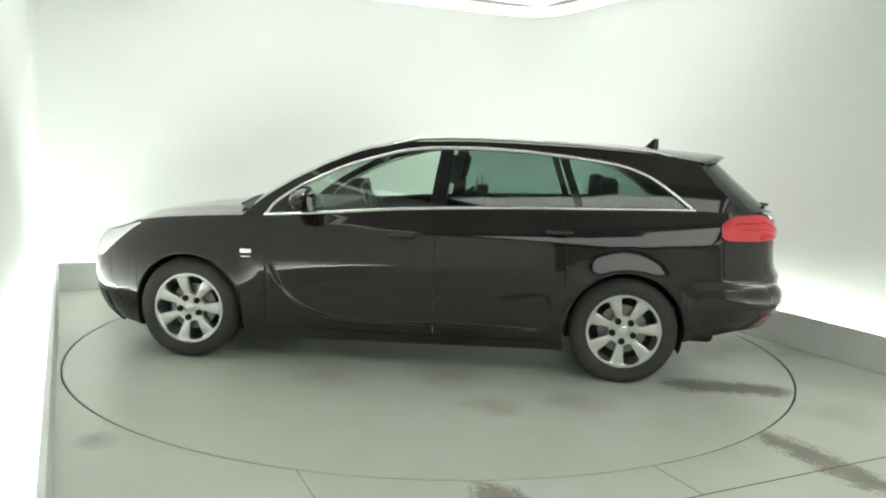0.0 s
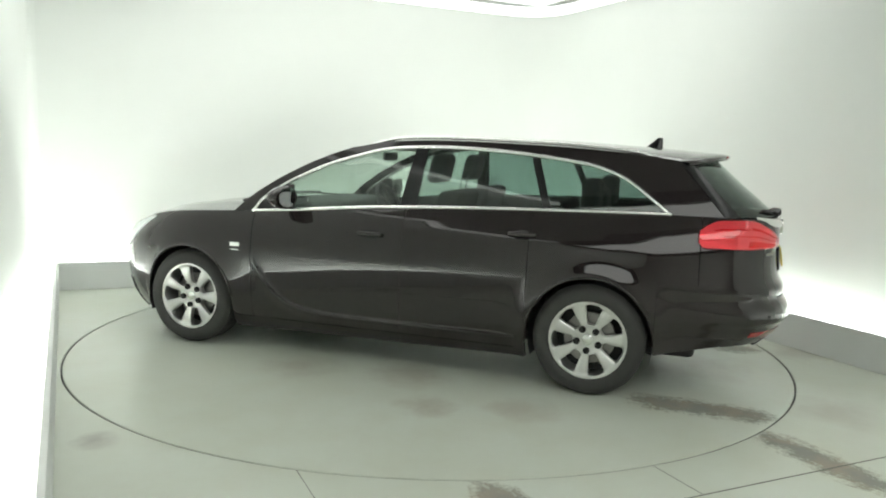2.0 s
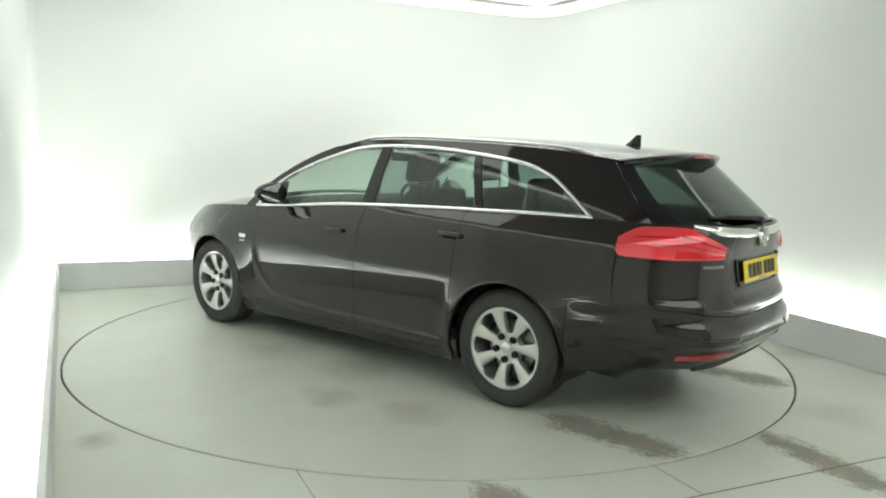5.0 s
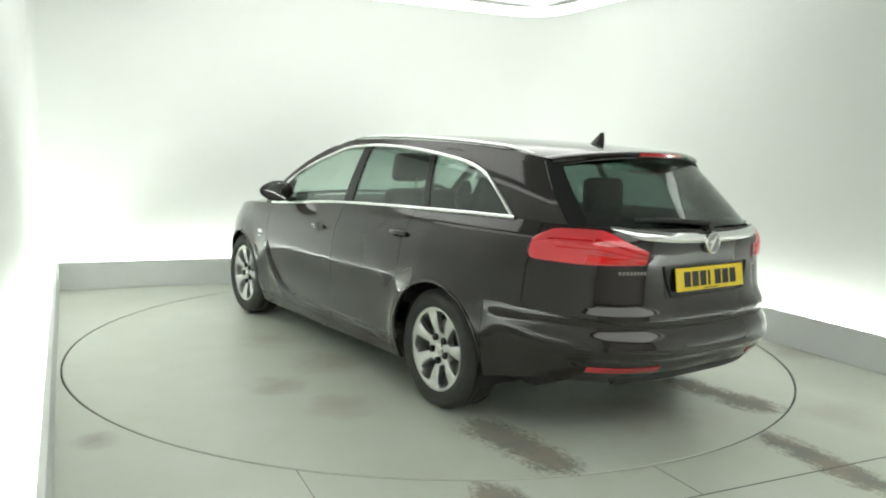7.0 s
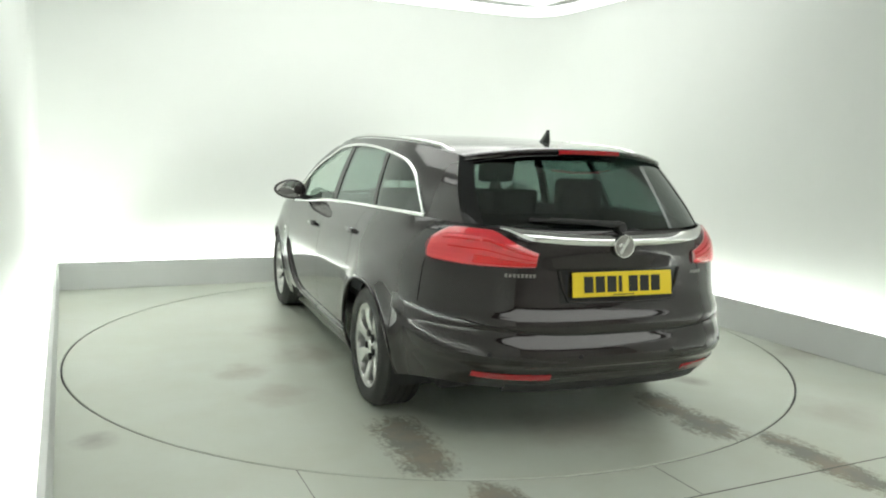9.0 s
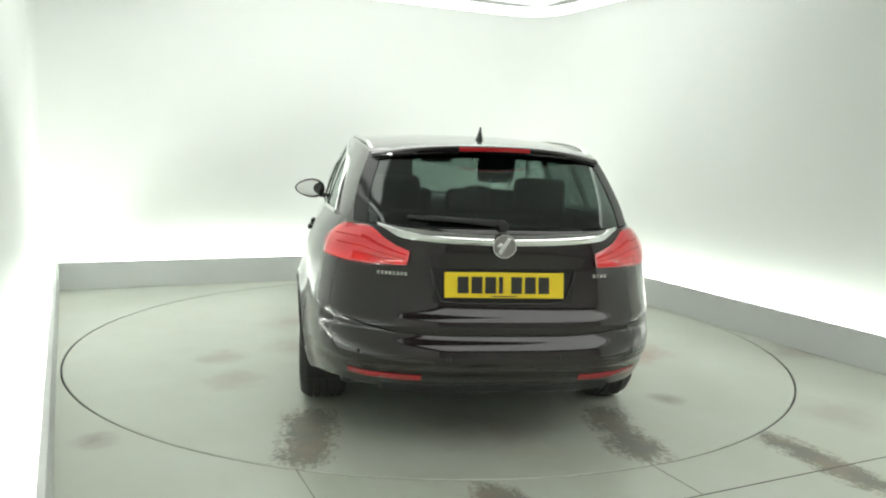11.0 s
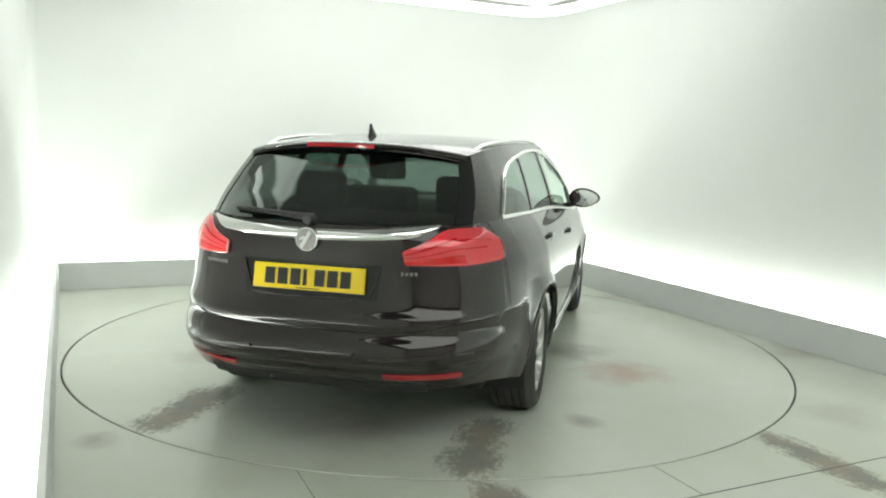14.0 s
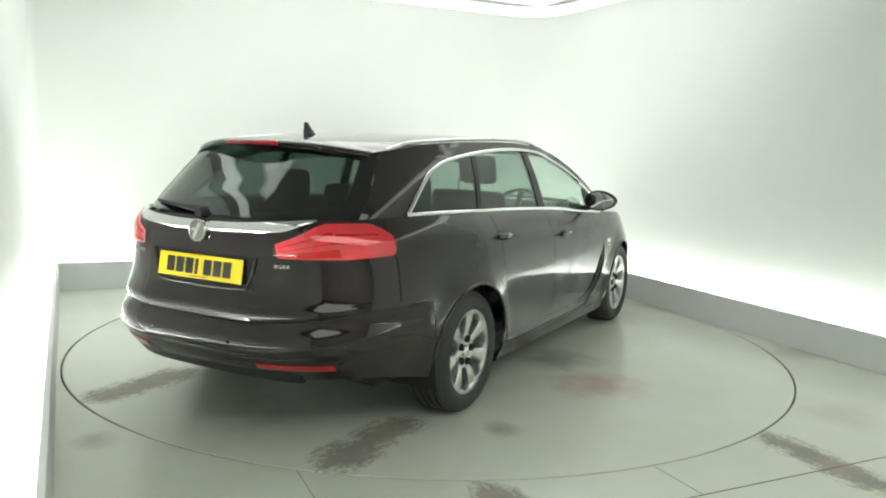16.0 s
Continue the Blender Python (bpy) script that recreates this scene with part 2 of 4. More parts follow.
def spline(x, table):
    """Smooth (monotone cubic) interpolation in a table of (x, y), x rising."""
    n = len(table)
    if x <= table[0][0]:
        return table[0][1]
    if x >= table[-1][0]:
        return table[-1][1]
    d = [(table[i + 1][1] - table[i][1]) / (table[i + 1][0] - table[i][0]) for i in range(n - 1)]
    m = [d[0]] + [0 if d[i - 1] * d[i] <= 0 else 2 * d[i - 1] * d[i] / (d[i - 1] + d[i]) for i in range(1, n - 1)] + [d[-1]]
    for i in range(n - 1):
        if x <= table[i + 1][0]:
            h = table[i + 1][0] - table[i][0]
            t = (x - table[i][0]) / h
            return ((2 * t ** 3 - 3 * t * t + 1) * table[i][1] + (t ** 3 - 2 * t * t + t) * h * m[i]
                    + (-2 * t ** 3 + 3 * t * t) * table[i + 1][1] + (t ** 3 - t * t) * h * m[i + 1])


def smooth_step(a, b, x):
    t = min(1, max(0, (x - a) / (b - a)))
    return t * t * (3 - 2 * t)


# ---------------------------------------------------------------- the booth
def booth():
    R = 2.452
    lo_u, hi_u, lo_w, hi_w = U0 - GAP, U1 + GAP, MOUTH, W1 + GAP
    # floor with the round opening for the turntable
    bm = bmesh.new()
    n = 192
    inner, outer, pit = [], [], []
    for i in range(n):
        a = 2 * math.pi * i / n
        c, s_ = math.cos(a), math.sin(a)
        k = min((hi_u if c > 0 else lo_u) / c if abs(c) > 1e-6 else 99, (hi_w if s_ > 0 else lo_w) / s_ if abs(s_) > 1e-6 else 99)
        inner.append(bm.verts.new((R * c, R * s_, 0)))
        outer.append(bm.verts.new((k * c, k * s_, 0)))
        pit.append(bm.verts.new((R * c, R * s_, -0.12)))
    for i in range(n):
        j = (i + 1) % n
        bm.faces.new((inner[i], inner[j], outer[j], outer[i]))
        bm.faces.new((pit[i], pit[j], inner[j], inner[i]))
    # square off the corners
    for cu, cw in ((lo_u, lo_w), (hi_u, lo_w), (hi_u, hi_w), (lo_u, hi_w)):
        near = sorted(outer, key=lambda v: (v.co.x - cu) ** 2 + (v.co.y - cw) ** 2)
        on_u = next(v for v in near if abs(v.co.x - cu) < 1e-5)
        on_w = next(v for v in near if abs(v.co.y - cw) < 1e-5)
        if on_u is not on_w:
            bm.faces.new((on_u, on_w, bm.verts.new((cu, cw, 0))))
    floor = part("floor", bm, M_FLOOR)
    floor.matrix_world = ROOM
    tagged(floor, "pale green-grey painted booth floor with dark tyre marks", "floor", kind="structure")
    bm = box((lo_u, lo_w, -0.16), (hi_u, hi_w, -0.12))
    pit_ob = part("floor_pit", bm, M_SEAM)
    pit_ob.matrix_world = ROOM
    tagged(pit_ob, "dark pit under the turntable", "floor", kind="structure")
    # joints between the floor sheets
    for name, lo, hi in (("joint", (-1.5018, -2.768, 0.0), (-1.4990, -1.94, 0.0012)), ("joint", (-0.0025, -2.768, 0.0), (0.0005, -2.46, 0.0012)),
                         ("joint", (-1.4, -2.771, 0.0), (2.4, -2.765, 0.0014))):
        part(name, box(lo, hi), M_JOINT, floor, "grimy floor joint")
    # walls: one closed run of thin fabric wall with rounded corners
    def run(name, label, pts, mat, z0, z1, t, rows=14):
        sheet = []
        for k in range(rows + 1):
            z = z0 + (z1 - z0) * k / rows
            sheet.append([(u, w, z) for u, w in pts])
        ob = part(name, thick(grid(sheet), t), mat, smooth=40)
        ob.matrix_world = ROOM
        return tagged(ob, label, "wall", kind="structure")
    rad = 0.12
    path = [(lo_u, MOUTH), (lo_u, -1.5), (lo_u, 0)] + \
           [(lo_u + rad - rad * math.cos(radians(15 * i)), hi_w - rad + rad * math.sin(radians(15 * i))) for i in range(7)]
    run("wall_left", "white fabric booth wall lit from below", path, M_WALL, 0, WALL_H, 0.05)
    far = 0.75
    path = [(lo_u + rad, hi_w), (-1, hi_w), (0.5, hi_w), (hi_u - far, hi_w)]
    run("wall_back", "white fabric booth wall lit from below", path, M_WALL, 0, WALL_H, 0.05)
    path = [(hi_u - far + far * math.sin(radians(5 * i)), hi_w - far + far * math.cos(radians(5 * i))) for i in range(19)] + [(hi_u, 0), (hi_u, -1.5), (hi_u, MOUTH)]
    run("wall_right", "white fabric booth wall lit from below", path, M_WALL, 0, WALL_H, 0.05)
    # kerb walls in front of the lights
    KH = 0.252
    for name, lo, hi in (("kerb_left", (U0 - 0.03, MOUTH, 0), (U0, W1 + 0.03, KH)), ("kerb_back", (U0 - 0.046, W1, 0), (U1 - 0.001, W1 + 0.03, KH)),
                         ("kerb_right", (U1, MOUTH, 0), (U1 + 0.03, W1 + 0.03, KH))):
        ob = part(name, box(lo, hi, 0.004), M_KERB)
        ob.matrix_world = ROOM
        if name == "kerb_left":
            for v in ob.data.vertices:
                v.co.x += 0.001 - 0.0174 * v.co.y - (0.006 if v.co.z > 0.1 else 0)
        tagged(ob, "low pale grey painted kerb wall", "kerb", kind="structure")
    # tube lights behind the kerbs and under the ceiling's edge, bent round the wide corner
    def light_run(name, label, pts, z, size, mat):
        ob = new(name)
        ob.matrix_world = ROOM
        tagged(ob, label, "light", group="booth lights")
        part("tube", tube([(u, w, z) for u, w in pts], size / 2 * 1.15, 8), mat, ob, smooth=60)
        z_b = (0.0, z - size / 2 - 0.004) if z < 1 else (z + size / 2 + 0.004, WALL_H)
        for k, (p, q) in enumerate(zip(pts, pts[1:])):
            a_, b_ = Vector((*p, 0)), Vector((*q, 0))
            n_ = (b_ - a_).normalized().cross(Vector((0, 0, 1))) * 0.03
            bm = bmesh.new()
            low = [bm.verts.new((v.x, v.y, z_b[0])) for v in (a_ - n_, a_ + n_, b_ + n_, b_ - n_)]
            top = [bm.verts.new((v.co.x, v.co.y, z_b[1])) for v in low]
            bm.faces.new(low)
            bm.faces.new(top)
            for i in range(4):
                bm.faces.new((low[i], low[(i + 1) % 4], top[(i + 1) % 4], top[i]))
            part("batten", bm, M_KERB, ob)
    LOW, TOP = "white strip light lying behind the kerb", "white strip light along the ceiling edge"
    def bend(off):
        """Run along the back wall, round its corner and along the other side, off the wall by that much."""
        r = far - off
        return [(hi_u - far + r * math.sin(radians(15 * i)), hi_w - far + r * math.cos(radians(15 * i))) for i in range(7)]
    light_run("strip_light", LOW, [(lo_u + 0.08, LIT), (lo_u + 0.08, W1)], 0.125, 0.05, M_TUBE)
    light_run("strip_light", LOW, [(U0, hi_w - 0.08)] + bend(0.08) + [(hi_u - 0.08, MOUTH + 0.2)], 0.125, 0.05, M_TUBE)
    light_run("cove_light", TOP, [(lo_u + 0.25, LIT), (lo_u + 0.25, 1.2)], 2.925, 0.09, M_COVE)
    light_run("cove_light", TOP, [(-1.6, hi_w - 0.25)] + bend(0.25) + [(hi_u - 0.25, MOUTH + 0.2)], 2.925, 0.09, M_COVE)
    # ceiling
    ob = part("ceiling", box((lo_u - 0.05, LIT, WALL_H), (hi_u + 0.05, hi_w + 0.05, WALL_H + 0.08)), M_CEIL)
    ob.matrix_world = ROOM
    tagged(ob, "dull grey booth ceiling", "ceiling", kind="structure")
    # glowing fill panels, no known lamps, added to brighten the walls and floor
    for w0, w1, mat in ((-0.7, 2.35, M_FILL_BACK), (MOUTH + 0.3, LIT - 0.6, M_FILL_FRONT)):
        lamp = new("ceiling_fill")
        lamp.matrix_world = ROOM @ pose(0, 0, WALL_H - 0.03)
        tagged(lamp, "large white glowing fill panel added under the ceiling", "light", group="ceiling lights")
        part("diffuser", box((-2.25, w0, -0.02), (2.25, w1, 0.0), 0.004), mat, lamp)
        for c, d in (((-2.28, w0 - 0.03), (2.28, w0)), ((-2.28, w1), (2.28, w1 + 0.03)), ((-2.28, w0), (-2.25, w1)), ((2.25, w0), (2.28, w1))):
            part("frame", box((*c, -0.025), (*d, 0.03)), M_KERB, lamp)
    # the dim hall in front of the booth, in which the camera stands
    for name, label, cat, lo, hi, mat in (
            ("hall_floor", "grey concrete hall floor", "floor", (-HALL_U, HALL_W, -0.16), (HALL_U, MOUTH - 0.002, -0.001), M_CONCRETE),
            ("hall_ceiling", "dark grey hall ceiling", "ceiling", (-HALL_U, HALL_W, WALL_H), (HALL_U, MOUTH - 0.002, WALL_H + 0.08), M_DARK),
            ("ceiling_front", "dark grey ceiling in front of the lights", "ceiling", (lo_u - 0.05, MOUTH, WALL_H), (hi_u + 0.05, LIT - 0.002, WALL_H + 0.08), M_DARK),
            ("hall_wall_front", "plain pale grey hall wall", "wall", (-HALL_U, HALL_W - 0.1, 0), (HALL_U, HALL_W, WALL_H), M_HALL),
            ("hall_wall_left", "plain pale grey hall wall", "wall", (-HALL_U - 0.1, HALL_W, 0), (-HALL_U, MOUTH, WALL_H), M_HALL),
            ("hall_wall_right", "plain pale grey hall wall", "wall", (HALL_U, HALL_W, 0), (HALL_U + 0.1, MOUTH, WALL_H), M_HALL),
            ("hall_return_left", "plain grey wall beside the booth", "wall", (-HALL_U, MOUTH, 0), (lo_u - 0.052, MOUTH + 0.1, WALL_H), M_HALL),
            ("hall_return_right", "plain grey wall beside the booth", "wall", (hi_u + 0.052, MOUTH, 0), (HALL_U, MOUTH + 0.1, WALL_H), M_HALL)):
        ob = part(name, box(lo, hi), mat)
        ob.matrix_world = ROOM
        tagged(ob, label, cat, kind="structure")


def turntable():
    table = new("turntable")
    tagged(table, "round pale green-grey painted turntable with tyre marks, flush with the floor", "turntable")
    prof = [(0, -0.10), (2.436, -0.10), (2.4405, -0.006), (2.437, 0.0), (1.8, 0.0), (1.2, 0.0), (0.6, 0.0), (0.0, 0.0)]
    top = part("plate", lathe(prof, 160, "z"), M_TABLE, table, smooth=30)
    top.matrix_local = pose(0, 0, 0, 0, 0, -90)
    part("edge_ring", lathe([(2.4408, -0.004), (2.4485, -0.004), (2.4485, -0.10), (2.4408, -0.10), (2.4408, -0.004)], 160, "z"), M_RING, table, "dark rubber edge ring")
    return table


# ---------------------------------------------------------------- the car (x forward, y to its left, origin on the ground between the axles)
AXLE, HUB_Y, HUB_Z, TYRE_R, ARCH_R = 1.3685, 0.898, 0.318, 0.323, 0.362
REAR0, FRONT0, N_REAR, N_FRONT = -1.2, 1.0, 3.6, 2.7
WIDTH = ((0.12, 0.835), (0.20, 0.868), (0.30, 0.902), (0.42, 0.918), (0.56, 0.926), (0.66, 0.928), (0.76, 0.916), (0.84, 0.903), (0.875, 0.896), (0.90, 0.880), (0.96, 0.855), (1.01, 0.822), (1.07, 0.775))
TAIL = ((0.25, -2.27), (0.33, -2.345), (0.40, -2.412), (0.44, -2.435), (0.468, -2.466), (0.50, -2.470), (0.53, -2.464), (0.555, -2.452), (0.575, -2.436), (0.60, -2.424), (0.625, -2.427), (0.65, -2.424), (0.675, -2.408), (0.71, -2.390), (0.86, -2.378), (0.98, -2.385), (1.03, -2.375), (1.08, -2.35))
NOSE = ((0.12, 2.10), (0.20, 2.20), (0.30, 2.27), (0.45, 2.31), (0.58, 2.31), (0.68, 2.28), (0.76, 2.22), (0.84, 2.10), (0.95, 1.95))
BELT = ((-2.45, 1.045), (-1.9, 1.055), (-1.75, 1.058), (-0.98, 1.044), (-0.09, 1.010), (0.50, 0.965), (0.875, 0.938), (1.1, 0.928), (1.5, 0.900), (1.86, 0.842), (2.1, 0.790), (2.31, 0.725))
BLADE = ((0.10, 0.300), (0.30, 0.302), (0.45, 0.318), (0.58, 0.352), (0.68, 0.415), (0.76, 0.50), (0.815, 0.60), (0.84, 0.66))


def side_width(x, z):
    """Half width of the lower body at (x, z)."""
    w = spline(z, WIDTH)
    if x < REAR0:
        a = REAR0 - spline(z, TAIL)
        t = min(1, (REAR0 - x) / a)
        return w * (1 - 0.10 * t) * max(0, 1 - t ** N_REAR) ** (1 / N_REAR)
    if x > FRONT0:
        a = spline(z, NOSE) - FRONT0
        t = min(1, (x - FRONT0) / a)
        return w * max(0, 1 - t ** N_FRONT) ** (1 / N_FRONT)
    return w


def blade_dent(x, z):
    """Sickle-shaped crease in the doors: the skin under and ahead of it steps in."""
    if not -1.0 < x < 0.90 or z > 0.72:
        return 0
    line = spline(x, BLADE) if x > 0.10 else 0.300
    d = z - line
    fade = smooth_step(-1.0, -0.7, x) * (1 - smooth_step(0.86, 0.90, x)) * (1 - smooth_step(0.58, 0.70, z))
    slope = (spline(x + 0.005, BLADE) - line) / 0.005 if x > 0.10 else 0
    d /= math.sqrt(1 + slope * slope)
    return fade * 0.016 * math.exp(-(max(0, d) / 0.011) ** 2 - (min(0, d) / 0.045) ** 2)


def skin(x, z, tau=None):
    """Point of the lower body's left skin. tau: 0 to 1 along the tail (negative: along the nose), which then replaces x."""
    if tau is not None and tau > 0:
        a = 1.2 + ((REAR0 - spline(z, TAIL)) - 1.2) * smooth_step(0.5, 0.8, tau)
        x = REAR0 - tau * a
    elif tau is not None and tau < 0:
        a = 1.30 + ((spline(z, NOSE) - FRONT0) - 1.30) * smooth_step(0.55, 0.85, -tau)
        x = FRONT0 - tau * a
    flare = 0.0
    for xc, amp in ((AXLE, 0.018), (-AXLE, 0.024)):
        d = math.hypot(x - xc, (z - HUB_Z) / 1.02) - ARCH_R
        if -0.03 < d < 0.25 and z > 0.16:
            flare = amp * math.exp(-(max(0, d) / 0.075) ** 2)
    return Vector((x, side_width(x, z) + blade_dent(x, z) + flare * (1 if tau is None or abs(tau) < 0.6 else 0), z))


def tail_tau(deg):
    return math.sin(radians(deg)) ** (2 / N_REAR)


def nose_tau(deg):
    return math.sin(radians(deg)) ** (2 / N_FRONT)


def bottom_z(x):
    for xc in (AXLE, -AXLE):
        d = abs(x - xc)
        if d <= ARCH_R + 0.0005:
            return HUB_Z + math.sqrt(max(0, ARCH_R ** 2 - d * d)) * (1.0 if xc > 0 else 1.02)
    if x > 1.7:
        return interp(x, ((1.7, 0.165), (2.31, 0.20)))
    if x < -1.7:
        return spline(-x, ((1.7, 0.262), (1.9, 0.30), (2.15, 0.33), (2.45, 0.335)))
    return interp(x, ((-1.0, 0.180), (1.0, 0.150)))


def split_z(x):
    """Upper edge of bumpers and lower edge of doors."""
    if x < -1.0:
        return spline(-x, ((1.0, 0.27), (1.72, 0.66), (2.0, 0.655), (2.25, 0.63), (2.38, 0.595), (2.46, 0.572)))
    if x > 1.0:
        return spline(x, ((1.0, 0.25), (1.72, 0.60), (1.9, 0.63), (2.31, 0.66)))
    return 0.235


def levels(x, k):
    """Height of level k in 0..3: bottom, split, shoulder, top edge."""
    z0 = bottom_z(x)
    z3 = spline(x, BELT)
    z1 = max(split_z(x), z0 + 0.012)
    if any(abs(x - xc) <= ARCH_R + 0.001 for xc in (AXLE, -AXLE)):
        z1 = z0 + 0.002
    z2 = max(0.66 + 0.03 * (1 - smooth_step(-2.0, 1.8, x)), z1 + 0.03)
    z2 = min(z2, z3 - 0.03)
    zs = (z0, z1, z2, z3)
    i = min(2, int(k))
    return zs[i] + (zs[i + 1] - zs[i]) * (k - i)


def shell(rows, t, out=None):
    """Closed sheet: rows of points and their copies t further in (t < 0: further out) against the surface's normal away from the car's core."""
    n, m = len(rows), len(rows[0])
    P = [[Vector(p) for p in r] for r in rows]
    Q = []
    for i in range(n):
        q = []
        for j in range(m):
            a = P[min(i + 1, n - 1)][j] - P[max(i - 1, 0)][j]
            b = P[i][min(j + 1, m - 1)] - P[i][max(j - 1, 0)]
            nn = a.cross(b)
            if nn.length < 1e-12:
                nn = Vector((0, 0, 1))
            nn.normalize()
            core = out if out is not None else Vector((max(-1.2, min(1.0, P[i][j].x)), 0, 0.7))
            if nn.dot(P[i][j] - core) < 0:
                nn = -nn
            q.append(P[i][j] - nn * t)
        Q.append(q)
    bm = bmesh.new()
    A = [[bm.verts.new(p) for p in r] for r in P]
    B = [[bm.verts.new(p) for p in r] for r in Q]
    for i in range(n - 1):
        for j in range(m - 1):
            bm.faces.new((A[i][j], A[i][j + 1], A[i + 1][j + 1], A[i + 1][j]))
            bm.faces.new((B[i][j], B[i + 1][j], B[i + 1][j + 1], B[i][j + 1])).material_index = 1
    rim = [(i, 0) for i in range(n)] + [(n - 1, j) for j in range(1, m)] + [(i, m - 1) for i in range(n - 2, -1, -1)] + [(0, j) for j in range(m - 2, 0, -1)]
    for (i, j), (k, l) in zip(rim, rim[1:] + rim[:1]):
        bm.faces.new((A[i][j], A[k][l], B[k][l], B[i][j])).material_index = 1
    return weld(bm, 1e-5)


def stations(a, b, step=0.05):
    """x values from a to b with the wheel arches finely divided."""
    xs = {a, b}
    for xc in (AXLE, -AXLE):
        for d in range(0, 181, 6):
            xs.add(xc + ARCH_R * math.cos(radians(d)))
        xs.update((xc + ARCH_R + 0.003, xc - ARCH_R - 0.003))
    x = math.floor(a / step) * step
    while x < b:
        if all(abs(x - y) > step * 0.35 for y in xs):
            xs.add(x)
        x += step
    return sorted(x for x in xs if a - 1e-6 <= x <= b + 1e-6)


def side_rows(xs, ks):
    return [[skin(x, levels(x, k)) for k in ks] for x in xs]


def span(a, b, n):
    return [a + (b - a) * i / n for i in range(n + 1)]


GAPW = 0.0018
K_ALL = span(0, 1, 6) + span(1, 2, 8)[1:] + span(2, 3, 9)[1:]
K_UP = span(1, 2, 10) + span(2, 3, 9)[1:]
# edges of the side window opening, by level 0 (belt) to 1 (roof edge)
ARCH_FRONT = ((0, 0.875), (0.18, 0.823), (0.40, 0.674), (0.65, 0.453), (0.80, 0.290), (0.865, 0.12), (0.895, -0.12), (0.90, -0.20))
ARCH_REAR = ((0, -1.768), (0.10, -1.728), (0.22, -1.680), (0.42, -1.590), (0.60, -1.495), (0.76, -1.322), (0.845, -0.985), (0.885, -0.64), (0.90, -0.40))
SCREEN = ((0, 1.03), (0.25, 0.90), (0.5, 0.72), (0.75, 0.51), (0.9, 0.36), (1, 0.24))
HATCH = ((0, -2.060), (0.3, -1.985), (0.6, -1.905), (0.85, -1.835), (1, -1.790))
ROOF_Z = ((-1.95, 1.335), (-1.6, 1.385), (-1.0, 1.424), (-0.4, 1.437), (0.0, 1.422), (0.24, 1.378), (0.4, 1.375))
CROWN = ((-1.85, 0.052), (-1.6, 0.045), (-0.4, 0.040), (0.0, 0.030), (0.24, 0.014))
LEVELS = [0, 0.06, 0.12, 0.2, 0.3, 0.4, 0.5, 0.6, 0.7, 0.76, 0.8, 0.84, 0.87, 0.885, 0.895, 0.90, 0.95, 1.0]


def cabin(x, lam):
    """Point of the greenhouse's left side."""
    zb, zr = spline(x, BELT), spline(x, ROOF_Z)
    xb = max(x, -2.3)
    y = side_width(min(xb, 1.0), spline(min(xb, 1.0), BELT)) - 0.004 - 0.098 * lam - 0.055 * lam * lam
    if x > 0.6:
        y -= 0.02 * (x - 0.6)
    return Vector((x, y, zb + (zr - zb) * lam))


